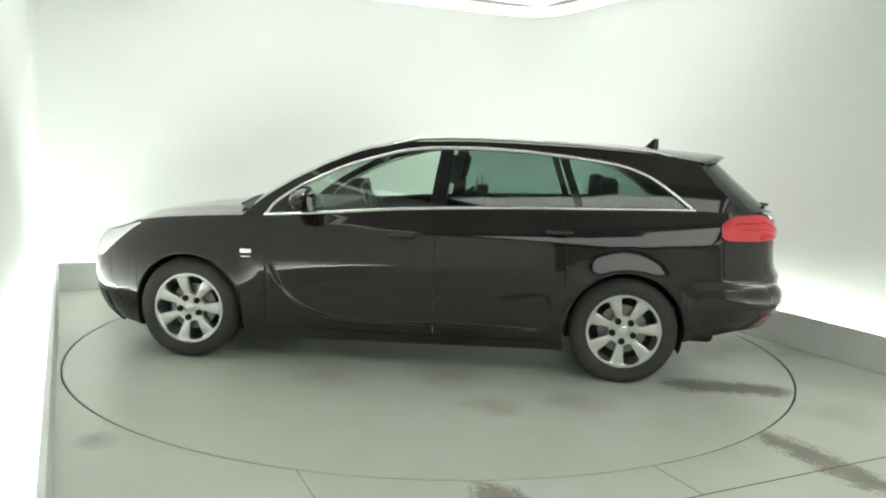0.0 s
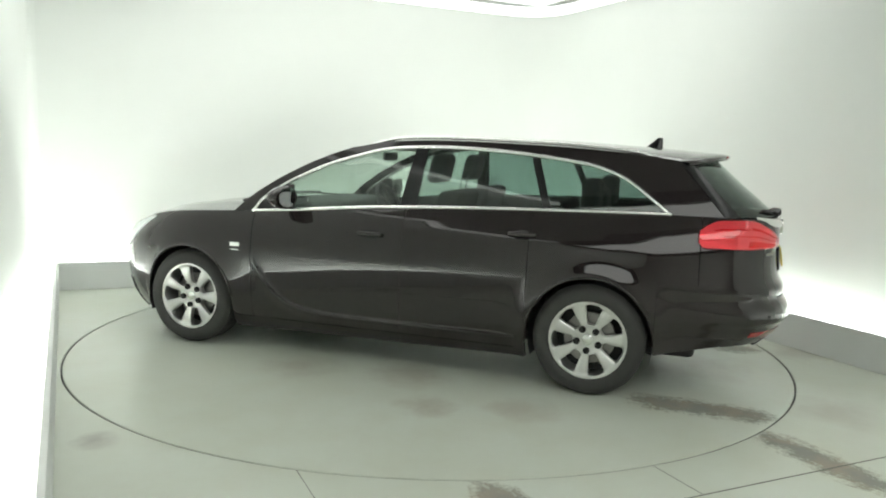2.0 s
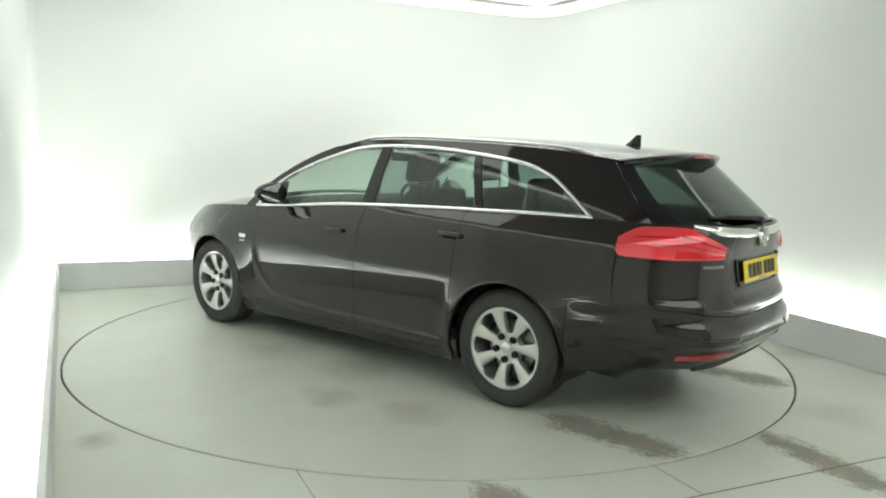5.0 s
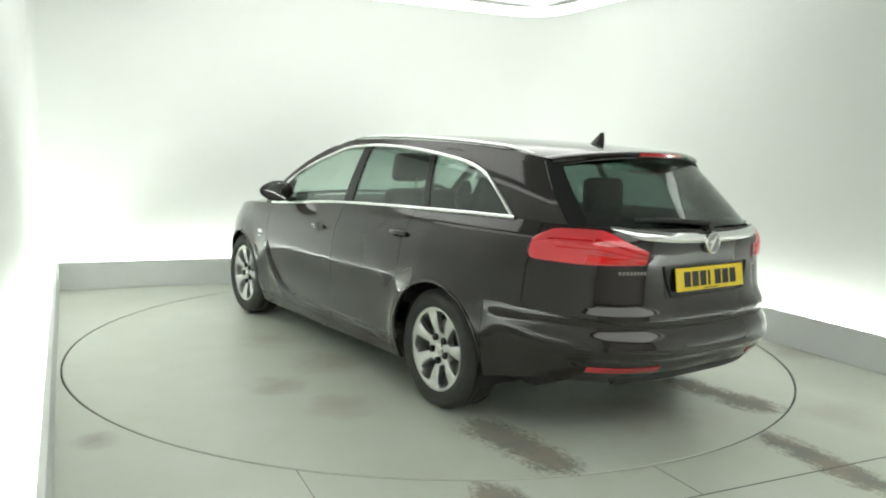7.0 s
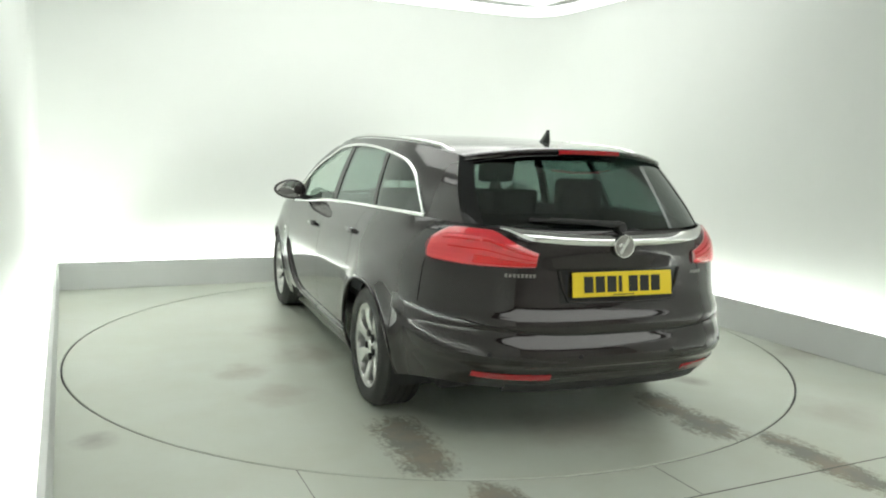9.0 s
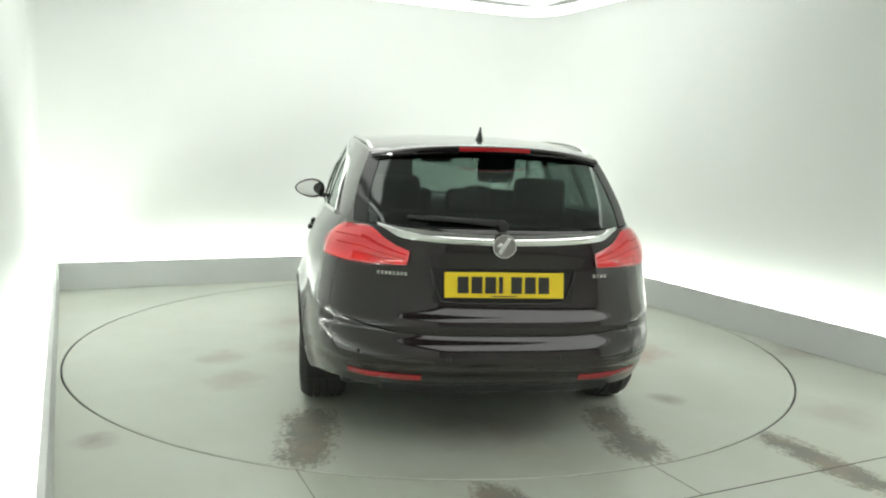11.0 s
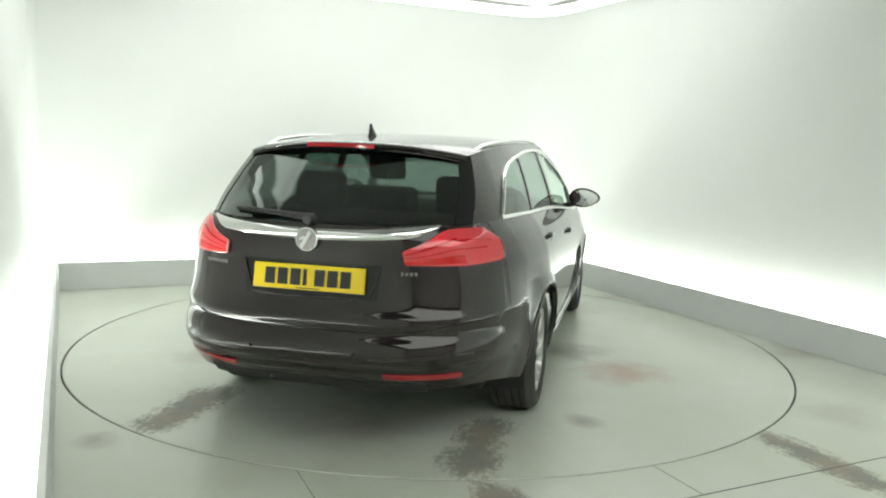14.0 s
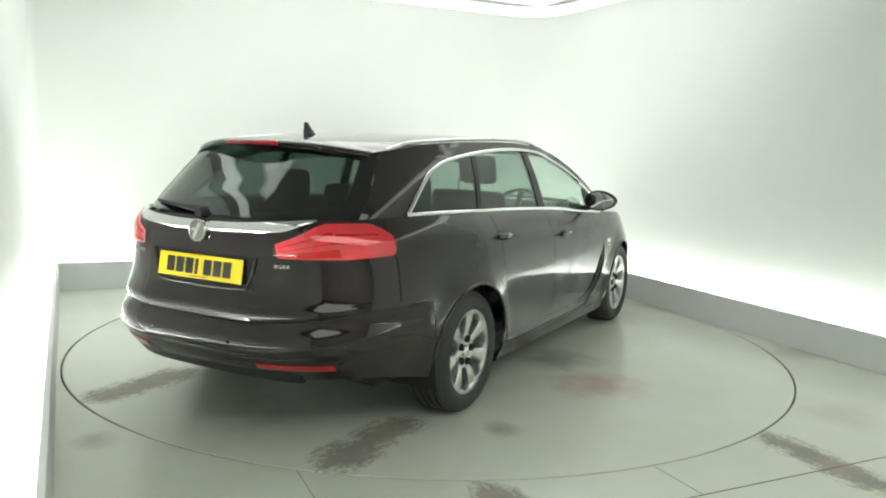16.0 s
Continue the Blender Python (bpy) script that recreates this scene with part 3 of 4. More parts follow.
def wheel(outer_sign):
    """Alloy wheel with its tyre, axis along y, outer face to +y."""
    w = new("wheel")
    prof = [(0.226, 0.0), (0.235, 0.008), (0.262, 0.016), (0.290, 0.012), (0.308, -0.002), (0.318, -0.022)]
    for g in (-0.055, -0.095, -0.135, -0.175):
        prof += [(TYRE_R, g + 0.028), (TYRE_R, g + 0.007), (TYRE_R - 0.008, g + 0.005), (TYRE_R - 0.008, g - 0.005), (TYRE_R, g - 0.007)]
    prof += [(0.318, -0.200), (0.300, -0.222), (0.262, -0.230), (0.226, -0.215)]
    tyre = part("tyre", lathe(prof, 72), M_RUBBER, w, "worn black rubber tyre", smooth=35)
    lip = [(0.229, 0.002), (0.232, -0.004), (0.226, -0.010), (0.222, -0.030), (0.205, -0.08), (0.205, -0.20), (0.212, -0.20), (0.228, -0.02)]
    rim = part("rim", lathe(lip, 72), M_ALLOY, w, "silver seven-spoke alloy rim", smooth=40)
    # spoke face with seven rounded openings
    bm = bmesh.new()
    radii = [0.028, 0.045, 0.060, 0.075, 0.088] + [0.088 + 0.1225 * (0.5 - 0.5 * math.cos(math.pi * i / 14)) for i in range(1, 15)] + [0.214, 0.220, 0.226]
    sector = 2 * math.pi / 7

    def opening(r):
        """Half angle of the opening at that radius."""
        w_ = (0.0215 + 0.255 * (r - 0.088)) * min(1, math.sqrt(max(0.0004, (r - 0.088) / 0.010)), math.sqrt(max(0.0004, (0.2105 - r) / 0.012)))
        return min(0.40, math.asin(min(0.9, w_ / r)))
    fr = [-1, -0.86, -0.6, -0.3, 0, 0.3, 0.6, 0.86, 1]
    depth = lambda r: -0.030 + 0.020 * smooth_step(0.05, 0.17, r) + 0.006 * smooth_step(0.19, 0.224, r)
    fronts, backs = [], []
    for s_ in range(7):
        for f in fr[:-1] + [1 + g / 5 for g in range(0, 5)]:
            cf, cb = [], []
            for r in radii:
                hs = sector / 2 - opening(r)
                inside = 0.088 < r < 0.2105
                if f <= 1:
                    ang = f * hs
                    edge = 0.007 * abs(f) ** 4 if inside else 0
                else:
                    ang = hs + (f - 1) * 2 * opening(r)
                    edge = 0
                ang += s_ * sector
                cf.append(bm.verts.new((r * math.cos(ang), depth(r) - edge, r * math.sin(ang))))
                cb.append(bm.verts.new((r * math.cos(ang), depth(r) - 0.040, r * math.sin(ang))))
            fronts.append((f, cf))
            backs.append((f, cb))
    n = len(fronts)
    for i in range(n):
        k = (i + 1) % n
        f0 = fronts[i][0]
        for j in range(len(radii) - 1):
            mid = (radii[j] + radii[j + 1]) / 2
            gap_here = f0 >= 1 and 0.088 < mid < 0.2105
            A, B, C, D = fronts[i][1], fronts[k][1], backs[i][1], backs[k][1]
            if not gap_here:
                bm.faces.new((A[j], A[j + 1], B[j + 1], B[j]))
                bm.faces.new((C[j], D[j], D[j + 1], C[j + 1]))
            elif f0 == 1:
                bm.faces.new((A[j], A[j + 1], C[j + 1], C[j]))
            if gap_here and fronts[k][0] == -1:
                bm.faces.new((B[j], B[j + 1], D[j + 1], D[j]))
            if f0 >= 1 and abs(radii[j] - 0.088) < 1e-6:
                bm.faces.new((A[j], B[j], D[j], C[j]))
            if f0 >= 1 and abs(radii[j + 1] - 0.2105) < 1e-6:
                bm.faces.new((A[j + 1], B[j + 1], D[j + 1], C[j + 1]))
    bmesh.ops.delete(bm, geom=[v for v in bm.verts if not v.link_faces], context="VERTS")
    weld(bm, 1e-5)
    part("spokes", bm, M_ALLOY, w, smooth=35)
    part("centre_cap", lathe([(0, -0.014), (0.024, -0.015), (0.031, -0.020), (0.034, -0.032), (0.0, -0.034)], 32), M_CHROME, w, "silver centre cap", smooth=40)
    # bolts coloured black to take in the shade of their holes
    for i in range(5):
        a = 2 * math.pi * (i + 0.25) / 5
        b = lathe([(0.0, -0.016), (0.009, -0.016), (0.011, -0.02), (0.011, -0.024), (0.0175, -0.025), (0.0175, -0.016), (0.0195, -0.016), (0.0195, -0.036), (0, -0.036)], 16)
        for v in b.verts:
            v.co += Vector((0.066 * math.cos(a), 0, 0.066 * math.sin(a)))
        part("wheel_bolt", b, M_BLACK, w, "recessed wheel bolt coloured black for the shade of its hole", smooth=30)
    part("brake_disc", lathe([(0.05, -0.085), (0.150, -0.085), (0.150, -0.105), (0.05, -0.105), (0.05, -0.085)], 48), M_DISC, w, "grey steel brake disc", smooth=30)
    part("brake_drum_back", lathe([(0, -0.14), (0.204, -0.14), (0.204, -0.15), (0, -0.15)], 48), M_BLACK, w, "dark backing plate")
    return w


def seat(name, rear=False):
    s = new(name)
    def cushion(nm, lo, hi, lean, bev=0.04):
        bm = box(lo, hi, bev, 4)
        for v in bm.verts:
            v.co.x -= lean * (v.co.z - lo[2])
        return part(nm, bm, M_CLOTH, s, smooth=50)
    cushion("cushion", (-0.25, -0.25, 0.0), (0.25, 0.25, 0.15), 0)
    cushion("backrest", (-0.30, -0.25, 0.10), (-0.16, 0.25, 0.70), 0.25)
    cushion("headrest", (-0.27, -0.13, 0.74), (-0.17, 0.13, 0.93), 0.22)
    for y in (-0.06, 0.06):
        part("headrest_post", tube([(-0.385, y, 0.66), (-0.40, y, 0.78)], 0.006, 8), M_CHROME, s)
    return s


def bar_on_tail(y0, y1, z0, z1, out, mat, name, parent, n=12, label="", depth=0.012):
    """Raised strip that follows the tail between two y (signed) and two heights."""
    rows = []
    for z in span(z0, z1, 3):
        rows.append([tail_at(y, z, out) for y in span(y0, y1, n)])
    return part(name, shell(rows, depth), mat, parent, label, smooth=40)


def tail_at(y, z, out=0.0):
    """Point on the tail's skin at lateral place y and height z, moved out by that much."""
    a = REAR0 - spline(z, TAIL)
    w = spline(z, WIDTH)
    lo, hi = 0.0, 1.0
    for _ in range(30):
        mid = (lo + hi) / 2
        if w * (1 - 0.10 * mid) * (1 - mid ** N_REAR) ** (1 / N_REAR) > abs(y):
            lo = mid
        else:
            hi = mid
    return Vector((REAR0 - lo * a - out, y, z))


def both(name, make, mat, parent, label="", smooth=40):
    """A part on the left and its twin on the right."""
    bm = make()
    twin = mirrored(bm)
    a = part(name, bm, mat, parent, label, smooth)
    b = part(name, twin, mat, parent, label, smooth)
    return a, b


def build_car():
    car = new("estate_car")
    tagged(car, "dark brown estate car with chrome window trim on the turntable", "car")

    # --- lower body panels, each with its own edges
    tail_taus = [tail_tau(d) for d in span(24, 90, 26)]
    x_tail = REAR0 - tail_taus[0] * 1.2
    def seam_angle(k):
        """Where the tailgate's side joint runs, by level: straight under the lamp, then swept inwards."""
        return 25.2 + 21 * (1 - smooth_step(1.0, 1.75, k)) ** 1.6
    def quarter():
        # from the rear door's edge over the wheel to the lamp, above the bumper's edge
        xs = stations(x_tail, -1.0 - GAPW, 0.05)
        rows = [[skin(x, levels(x, k)) for k in K_UP] for x in xs]
        more = []
        for f in span(0, 1, 9)[1:]:
            r = []
            for k in K_UP:
                tau = tail_tau(24 + f * (seam_angle(k) - 24))
                r.append(skin(0, levels(REAR0 - tau * 1.2, k), tau))
            more.append(r)
        rows = more[::-1] + rows
        return shell(rows, 0.018)
    both("rear_wing", quarter, M_PAINT, car)
    def rocker():
        xs = stations(-AXLE + ARCH_R + 0.003, AXLE - ARCH_R - 0.003, 0.06)
        return shell([[skin(x, levels(x, k) - (0.004 if k == 1 else 0)) for k in span(0, 1, 5)] for x in xs], 0.02)
    both("sill", rocker, M_PAINT, car)
    def door(a, b):
        xs = stations(a + GAPW, b - GAPW, 0.011)
        dense = span(1, 2, 84) + span(2, 3, 9)[1:]
        return lambda: shell([[skin(x, levels(x, k)) for k in dense] for x in xs], 0.018)
    for nm, a, b, hx, hz in (("front_door", -0.205, 0.86, 0.005, 0.846), ("rear_door", -1.0, -0.205, -0.955, 0.905)):
        pair = both(nm, door(a, b), M_PAINT, car)
        for side, d in zip((1, -1), pair):
            y = side_width(hx, hz)
            bm = box((hx - 0.085, y + 0.018, hz - 0.012), (hx + 0.085, y + 0.036, hz + 0.016), 0.009, 3)
            for v in bm.verts:
                v.co.y -= 0.012 * ((v.co.x - hx) / 0.085) ** 2
            for dx in (-0.07, 0.06):
                b2 = box((hx + dx - 0.012, y - 0.01, hz - 0.009), (hx + dx + 0.012, y + 0.026, hz + 0.012), 0.004)
                tmp = bpy.data.meshes.new("tmp")
                b2.to_mesh(tmp)
                bm.from_mesh(tmp)
            for v in bm.verts:
                v.co.y *= side
            xs_c = span(0.832, -0.195, 60) if nm == "front_door" else span(-0.215, -0.93, 24)
            edge = [skin(x_, spline(x_, BLADE) if x_ > 0.10 else 0.300) for x_ in xs_c]
            ridge = tube([(p.x, (p.y + 0.002) * side, p.z) for p in edge], [0.0065 * min(1, 0.25 + 6 * i / len(xs_c)) for i in range(len(xs_c))], 8)
            part("crease_edge", ridge, M_PAINT, d, smooth=60)
            part("door_handle", bm, M_PAINT, d, "body-coloured pull handle", smooth=40)
            # no hollow here: a flat gloss-black patch paints the handle recess's shade
            cup = [[Vector((hx + 0.062 * r * math.cos(a_), (side_width(hx, hz + 0.028 * r * math.sin(a_) - 0.002) + 0.0015 - 0.0 * r) * side, hz - 0.002 + 0.028 * r * math.sin(a_))) for a_ in span(0, 2 * math.pi, 20)] for r in (0.02, 0.5, 1.0)]
            part("handle_cup_shade", weld(grid(cup)), M_GLOSSBLACK, d, "flat dark patch for the shade in the handle recess", smooth=60)
    def fender():
        xs = stations(0.86 + GAPW, 1.80, 0.05)
        rows = [[skin(x, levels(x, k)) for k in K_UP] for x in xs]
        return shell(rows, 0.018)
    both("front_wing", fender, M_PAINT, car)
    # front bumper and nose in one piece from side to side
    f_taus = [nose_tau(d) for d in span(0, 90, 40)]
    f_taus = [(0.80 + GAPW * 0.3) / 1.30] + [t for t in f_taus if t * 1.30 > 0.82]
    def nose_row(k, side):
        return [Vector((p.x, p.y * side, p.z)) for p in (skin(0, levels(FRONT0 + t * 1.30, k), -t) for t in f_taus)]
    ks = K_ALL
    rows = []
    for k in ks:
        l, r_ = nose_row(k, 1), nose_row(k, -1)
        rows.append(l + r_[::-1][1:])
    part("front_bumper", shell(rows, 0.02), M_PAINT, car, smooth=40)
    def low_front():
        xs = stations(AXLE + ARCH_R + 0.003, 1.80 - GAPW, 0.03)
        return shell([[skin(x, levels(x, k)) for k in span(0, 1, 6)] for x in xs], 0.02)
    both("bumper_end", low_front, M_PAINT, car)
    # dark lower lip and air intake
    def lip():
        rows = []
        for z in span(0.15, 0.23, 3):
            rows.append([skin(0, z, -nose_tau(d)) + Vector((0.012, 0.004, 0)) for d in span(50, 90, 20)])
        return shell(rows, 0.02)
    both("front_lip", lip, M_BLACK, car, "black plastic lower lip")
    def intake():
        rows = []
        for d in span(48, 74, 12):
            top = 0.36
            bot = 0.245
            rows.append([skin(0, z, -nose_tau(d)) + Vector((0.006, 0.004, 0)) for z in span(bot, top, 4)])
        return shell(rows, 0.012)
    both("fog_lamp_recess", intake, M_BLACK, car, "black bumper recess")
    def head():
        rows = []
        for d in span(28, 70, 26):
            f = (d - 28) / 42
            x_ = skin(0, 0.75, -nose_tau(d)).x
            top = spline(x_, BELT) - 0.012 - 0.03 * f
            bot = top - 0.01 - 0.165 * smooth_step(0, 0.55, f)
            bot = min(bot, top - 0.006)
            rows.append([skin(0, z, -nose_tau(d)) + Vector((0.006, 0.006, 0)) for z in span(bot, top, 7)])
        return shell(rows, 0.014)
    both("headlamp", head, M_LAMP, car, "clear swept-back headlamp")

    # bonnet
    top = [skin(x, levels(x, 3)) for x in span(0.95, 1.80, 14)] + [skin(0, levels(FRONT0 + t * 1.30, 3), -t) for t in f_taus[1:]]
    rows = []
    for p in top:
        cr = 0.055 * smooth_step(2.32, 1.75, p.x)
        ye = p.y - 0.004
        rows.append([Vector((p.x, ye * c, p.z + 0.001 + cr * (1 - abs(c) ** 2.2) + 0.008 * math.exp(-((abs(c) - 0.62) / 0.10) ** 2) * smooth_step(2.2, 1.8, p.x))) for c in span(-1, 1, 28)])
    part("bonnet", weld(shell(rows, 0.012)), M_PAINT, car, smooth=40)

    # --- tail: bumper, tailgate
    taus_b = [tail_tau(d) for d in span(0, 90, 70)]
    taus_b = [t for t in taus_b if t * 1.2 > (AXLE + ARCH_R + 0.003) + REAR0]
    first = (AXLE + ARCH_R + 0.003 + REAR0) / 1.2
    taus_b = [first] + taus_b
    rows = []
    for k in span(0.0, 0.997, 26):
        line = [skin(0, levels(REAR0 - t * 1.2, k), t) for t in taus_b]
        rows.append(line + [Vector((p.x, -p.y, p.z)) for p in line[::-1][1:]])
    bumper = part("rear_bumper", shell(rows, 0.02), M_PAINT, car, smooth=40)
    rows = []
    for k in [1.07] + K_UP[2:]:
        d0 = seam_angle(k) + 0.35
        line = [skin(0, levels(REAR0 - t * 1.2, k), t) for t in (tail_tau(d) for d in span(d0, 90, 48))]
        rows.append(line + [Vector((p.x, -p.y, p.z)) for p in line[::-1][1:]])
    gate = part("tailgate", shell(rows, 0.02), M_PAINT, car, smooth=40)
    # bumper: crease moulding, reflectors, dark lower apron
    for sgn in (1, -1):
        bar_on_tail(0.35 * sgn, 0.665 * sgn, 0.386, 0.412, 0.006, M_REDDARK, "reflector", bumper, label="narrow red rear reflector", depth=0.012)
    rows = [[tail_at(y, z, 0.002) for y in span(-0.52, 0.52, 30)] for z in span(0.312, 0.362, 4)]
    part("apron", shell(rows, 0.03), M_BLACK, bumper, "black lower apron", smooth=40)
    def crease():
        rows = []
        for i, z in enumerate(span(0.462, 0.490, 6)):
            f = i / 6
            rows.append([tail_at(y, z + 0.02 * smooth_step(0.3, 0.7, y), 0.004 * math.sin(math.pi * f) - 0.001) for y in span(0.30, 0.715, 16)])
        return shell(rows, 0.01)
    both("crease_moulding", crease, M_PAINT, bumper)
    # near-black sheet behind the tailgate joint, painted for the joint's shade
    rows = [[tail_at(y, z, 0.0) + Vector((0.010, 0, 0)) for y in span(-0.70, 0.70, 30)] for z in span(0.555, 0.66, 4)]
    part("shadow_gap", grid(rows), M_SEAM, bumper)

    # number plate; its recess's shade is painted as a flush dark panel
    rows = [[tail_at(y * (1 - 0.06 * (0.9 - z) / 0.17), z, 0.0025) for y in span(-0.325, 0.325, 16)] for z in span(0.728, 0.878, 6)]
    part("plate_recess_shade", shell(rows, 0.006), M_GLOSSBLACK, gate, "flush dark panel standing in for the plate recess's shade", smooth=40)
    corner = [(0.318, 0.874), (0.300, 0.80), (0.272, 0.736), (0.20, 0.729), (0.0, 0.727), (-0.20, 0.729), (-0.272, 0.736), (-0.300, 0.80), (-0.318, 0.874)]
    # tube added to carry the recess edge's highlight line
    part("recess_edge", tube([tail_at(y, z, 0.006) for y, z in corner], 0.006, 8), M_PAINT, gate, smooth=60)
    bm = box((-0.006, -0.262, -0.0555), (0, 0.262, 0.0555), 0.003)
    tilt = pose(-2.394, 0, 0.810, 0, 9, 0)
    bm.transform(tilt)
    plate = part("number_plate", bm, M_YELLOW, gate, "yellow rear number plate with black bars")
    x = 0.205
    for i in range(7):
        wdt = 0.048 if i != 3 else 0.018
        bm = box((-0.0085, x - wdt, -0.036), (-0.0055, x, 0.036), 0.001)
        bm.transform(tilt)
        part("bar", bm, M_INK, plate)
        x -= wdt + (0.012 if i != 3 else 0.036)
    # line of writing too small to read along the plate's foot
    bm = box((-0.0080, -0.055, -0.0500), (-0.0055, 0.055, -0.0455), 0.0008)
    bm.transform(tilt)
    part("caption_bar", bm, M_INK, plate)
    # parking sensors
    for y in (-0.62, -0.24, 0.24, 0.62):
        bm = lathe([(0, 0.003), (0.009, 0.0028), (0.011, 0.0), (0.011, -0.008), (0, -0.008)], 16)
        bm.transform(Matrix.Translation(tail_at(y, 0.505, 0.0)) @ pose(0, 0, 0, 0, 0, 90 - math.copysign(42 if abs(y) > 0.5 else 5, y)))
        part("parking_sensor", bm, M_BLACK, bumper, "small round parking sensor", smooth=40)
    # chrome strip under the rear window, round badge
    rows = []
    for i, f in enumerate(span(0, 1, 6)):
        rr = []
        for y in span(-0.545, 0.545, 40):
            e = abs(y) / 0.545
            zc_top = 1.026 + 0.032 * e ** 2
            zc_bot = 0.980 + 0.032 * e ** 2 + 0.034 * smooth_step(0.80, 1.0, e)
            z = zc_bot + (zc_top - zc_bot) * f
            rr.append(tail_at(y, min(z, 1.07), 0.004 + 0.012 * math.sin(math.pi * f) * (1 - e ** 3)))
        rows.append(rr)
    part("chrome_strip", shell(rows, 0.02), M_CHROME, gate, "broad chrome strip", smooth=50)
    ring = lathe([(0.044, 0.0), (0.047, 0.006), (0.051, 0.006), (0.054, 0.0), (0.054, -0.012), (0.044, -0.012), (0.044, 0.0)], 40)
    face = lathe([(0, 0.001), (0.046, 0.001), (0.046, -0.01), (0, -0.01)], 40)
    at = pose(-2.402, 0.008, 0.980, 0, 0, 90)
    ring.transform(at)
    face.transform(at)
    part("badge_ring", ring, M_CHROME, gate, "chrome ring of the round badge", smooth=40)
    part("badge_face", face, M_DISC, gate, "round grey badge face", smooth=40)
    for rz, lo, hi in ((-32, (-0.008, 0.0, -0.040), (0.010, 0.006, 0.040)), (24, (0.004, 0.0, 0.006), (0.030, 0.006, 0.018))):
        bm = box(lo, hi, 0.002)
        bm.transform(at @ pose(0, 0, 0, 0, rz, 0))
        part("badge_bar", bm, M_CHROME, gate)
    # small raised lettering, too small to read
    for y0, step, count in ((0.42, 0.0165, 8), (-0.475, 0.0190, 4)):
        for i in range(count):
            bar_on_tail(y0 + step * i, y0 + step * (i + 0.62), 0.840, 0.855, 0.003, M_DISC, "lettering_bar", gate, n=2, depth=0.005)

    # tail lamps
    LAMP_TOP = ((23.4, 0.972), (24.6, 0.985), (27, 1.012), (30, 1.034), (33, 1.041), (44, 1.045), (50, 1.043), (54, 1.030), (60, 1.000), (66, 0.972), (70, 0.955), (74, 0.935))
    LAMP_LOW = ((23.4, 0.955), (24.2, 0.925), (25.5, 0.894), (27.5, 0.886), (45, 0.878), (60, 0.880), (74, 0.884))
    def lamp_patch(d0, d1, f0, f1, out, depth, n=34):
        rows = []
        for d in span(d0, d1, n):
            t = tail_tau(d)
            a, b = interp(d, LAMP_LOW), interp(d, LAMP_TOP)
            col = []
            for f in span(f0, f1, 7):
                z = a + (b - a) * f
                p, q = skin(0, z, t), skin(0, z, tail_tau(min(90, d + 1)))
                g = (q - p).cross(Vector((0, 0, 1)))
                g = g.normalized()
                if g.dot(Vector((-0.6, 0.8, 0))) < 0:
                    g = -g
                bulge = math.sin(math.pi * min(1, max(0, f))) ** 0.5
                col.append(p + g * out * (0.5 + 0.5 * bulge))
            rows.append(col)
        return lambda: shell(rows, depth)
    def ribbed(d0, d1, f0, f1, out, n=40, m=24):
        rows = []
        for d in span(d0, d1, n):
            t = tail_tau(d)
            lo, hi = interp(d, LAMP_LOW), interp(d, LAMP_TOP)
            col = []
            for k, f in enumerate(span(f0, f1, m)):
                z = lo + (hi - lo) * f
                p, q = skin(0, z, t), skin(0, z, tail_tau(min(90, d + 1)))
                g = (q - p).cross(Vector((0, 0, 1))).normalized()
                if g.dot(Vector((-0.6, 0.8, 0))) < 0:
                    g = -g
                col.append(p + g * (out + (0.0009 if k % 4 < 2 else 0.0)))
            rows.append(col)
        return lambda: shell(rows, 0.003)
    lamps = both("tail_lamp", ribbed(24.6, 71.6, 0.03, 0.97, 0.004), M_REFLECTOR, car, "large red tail lamp wrapping round the corner", 20)
    for side, lamp in zip((1, -1), lamps):
        for nm, args, mat, lab in (("lens", (24.2, 72, 0.0, 1.0, 0.018, 0.004), M_REDGLASS, "glossy red lens"), ("upper_band", (48, 71, 0.66, 0.74, 0.010, 0.002), M_PINK, "pale reflecting band"),
                                   ("lower_band", (47, 71.6, 0.08, 0.30, 0.010, 0.002), M_RED, "deeper red band"), ("middle_band", (34, 71, 0.44, 0.47, 0.010, 0.002), M_RED, "deeper red line"),
                                   ("top_band", (30, 47, 0.66, 0.70, 0.010, 0.002), M_PINK, "pale reflecting line")):
            bm = lamp_patch(*args)()
            if side < 0:
                for v in bm.verts:
                    v.co.y = -v.co.y
            part(nm, bm, mat, lamp, lab, smooth=40)

    # --- greenhouse
    def sides():
        bm = bmesh.new()
        rows = []
        nr, nw, nf = 9, 20, 7
        for lam in LEVELS:
            l2 = min(lam, 0.90)
            a, b, c, d = interp(lam, HATCH), interp(l2, ARCH_REAR), interp(l2, ARCH_FRONT), interp(lam, SCREEN)
            xs = span(a, b, nr) + span(b, c, nw)[1:] + span(c, d, nf)[1:]
            rows.append([bm.verts.new(cabin(x, lam)) for x in xs])
        for i, (r, q) in enumerate(zip(rows, rows[1:])):
            for j in range(len(r) - 1):
                if LEVELS[i] < 0.8999 and nr <= j < nr + nw:
                    continue
                bm.faces.new((r[j], r[j + 1], q[j + 1], q[j]))
        weld(bm)
        bmesh.ops.recalc_face_normals(bm, faces=bm.faces)
        return bm
    both("pillar_frame", sides, M_PAINT, car, smooth=45)
    # roof skin
    rows = []
    for p in span(0, 1, 40):
        x_e = 0.24 + (-1.790 - 0.24) * p
        ye = cabin(x_e, 1.0).y
        cr = interp(x_e, CROWN)
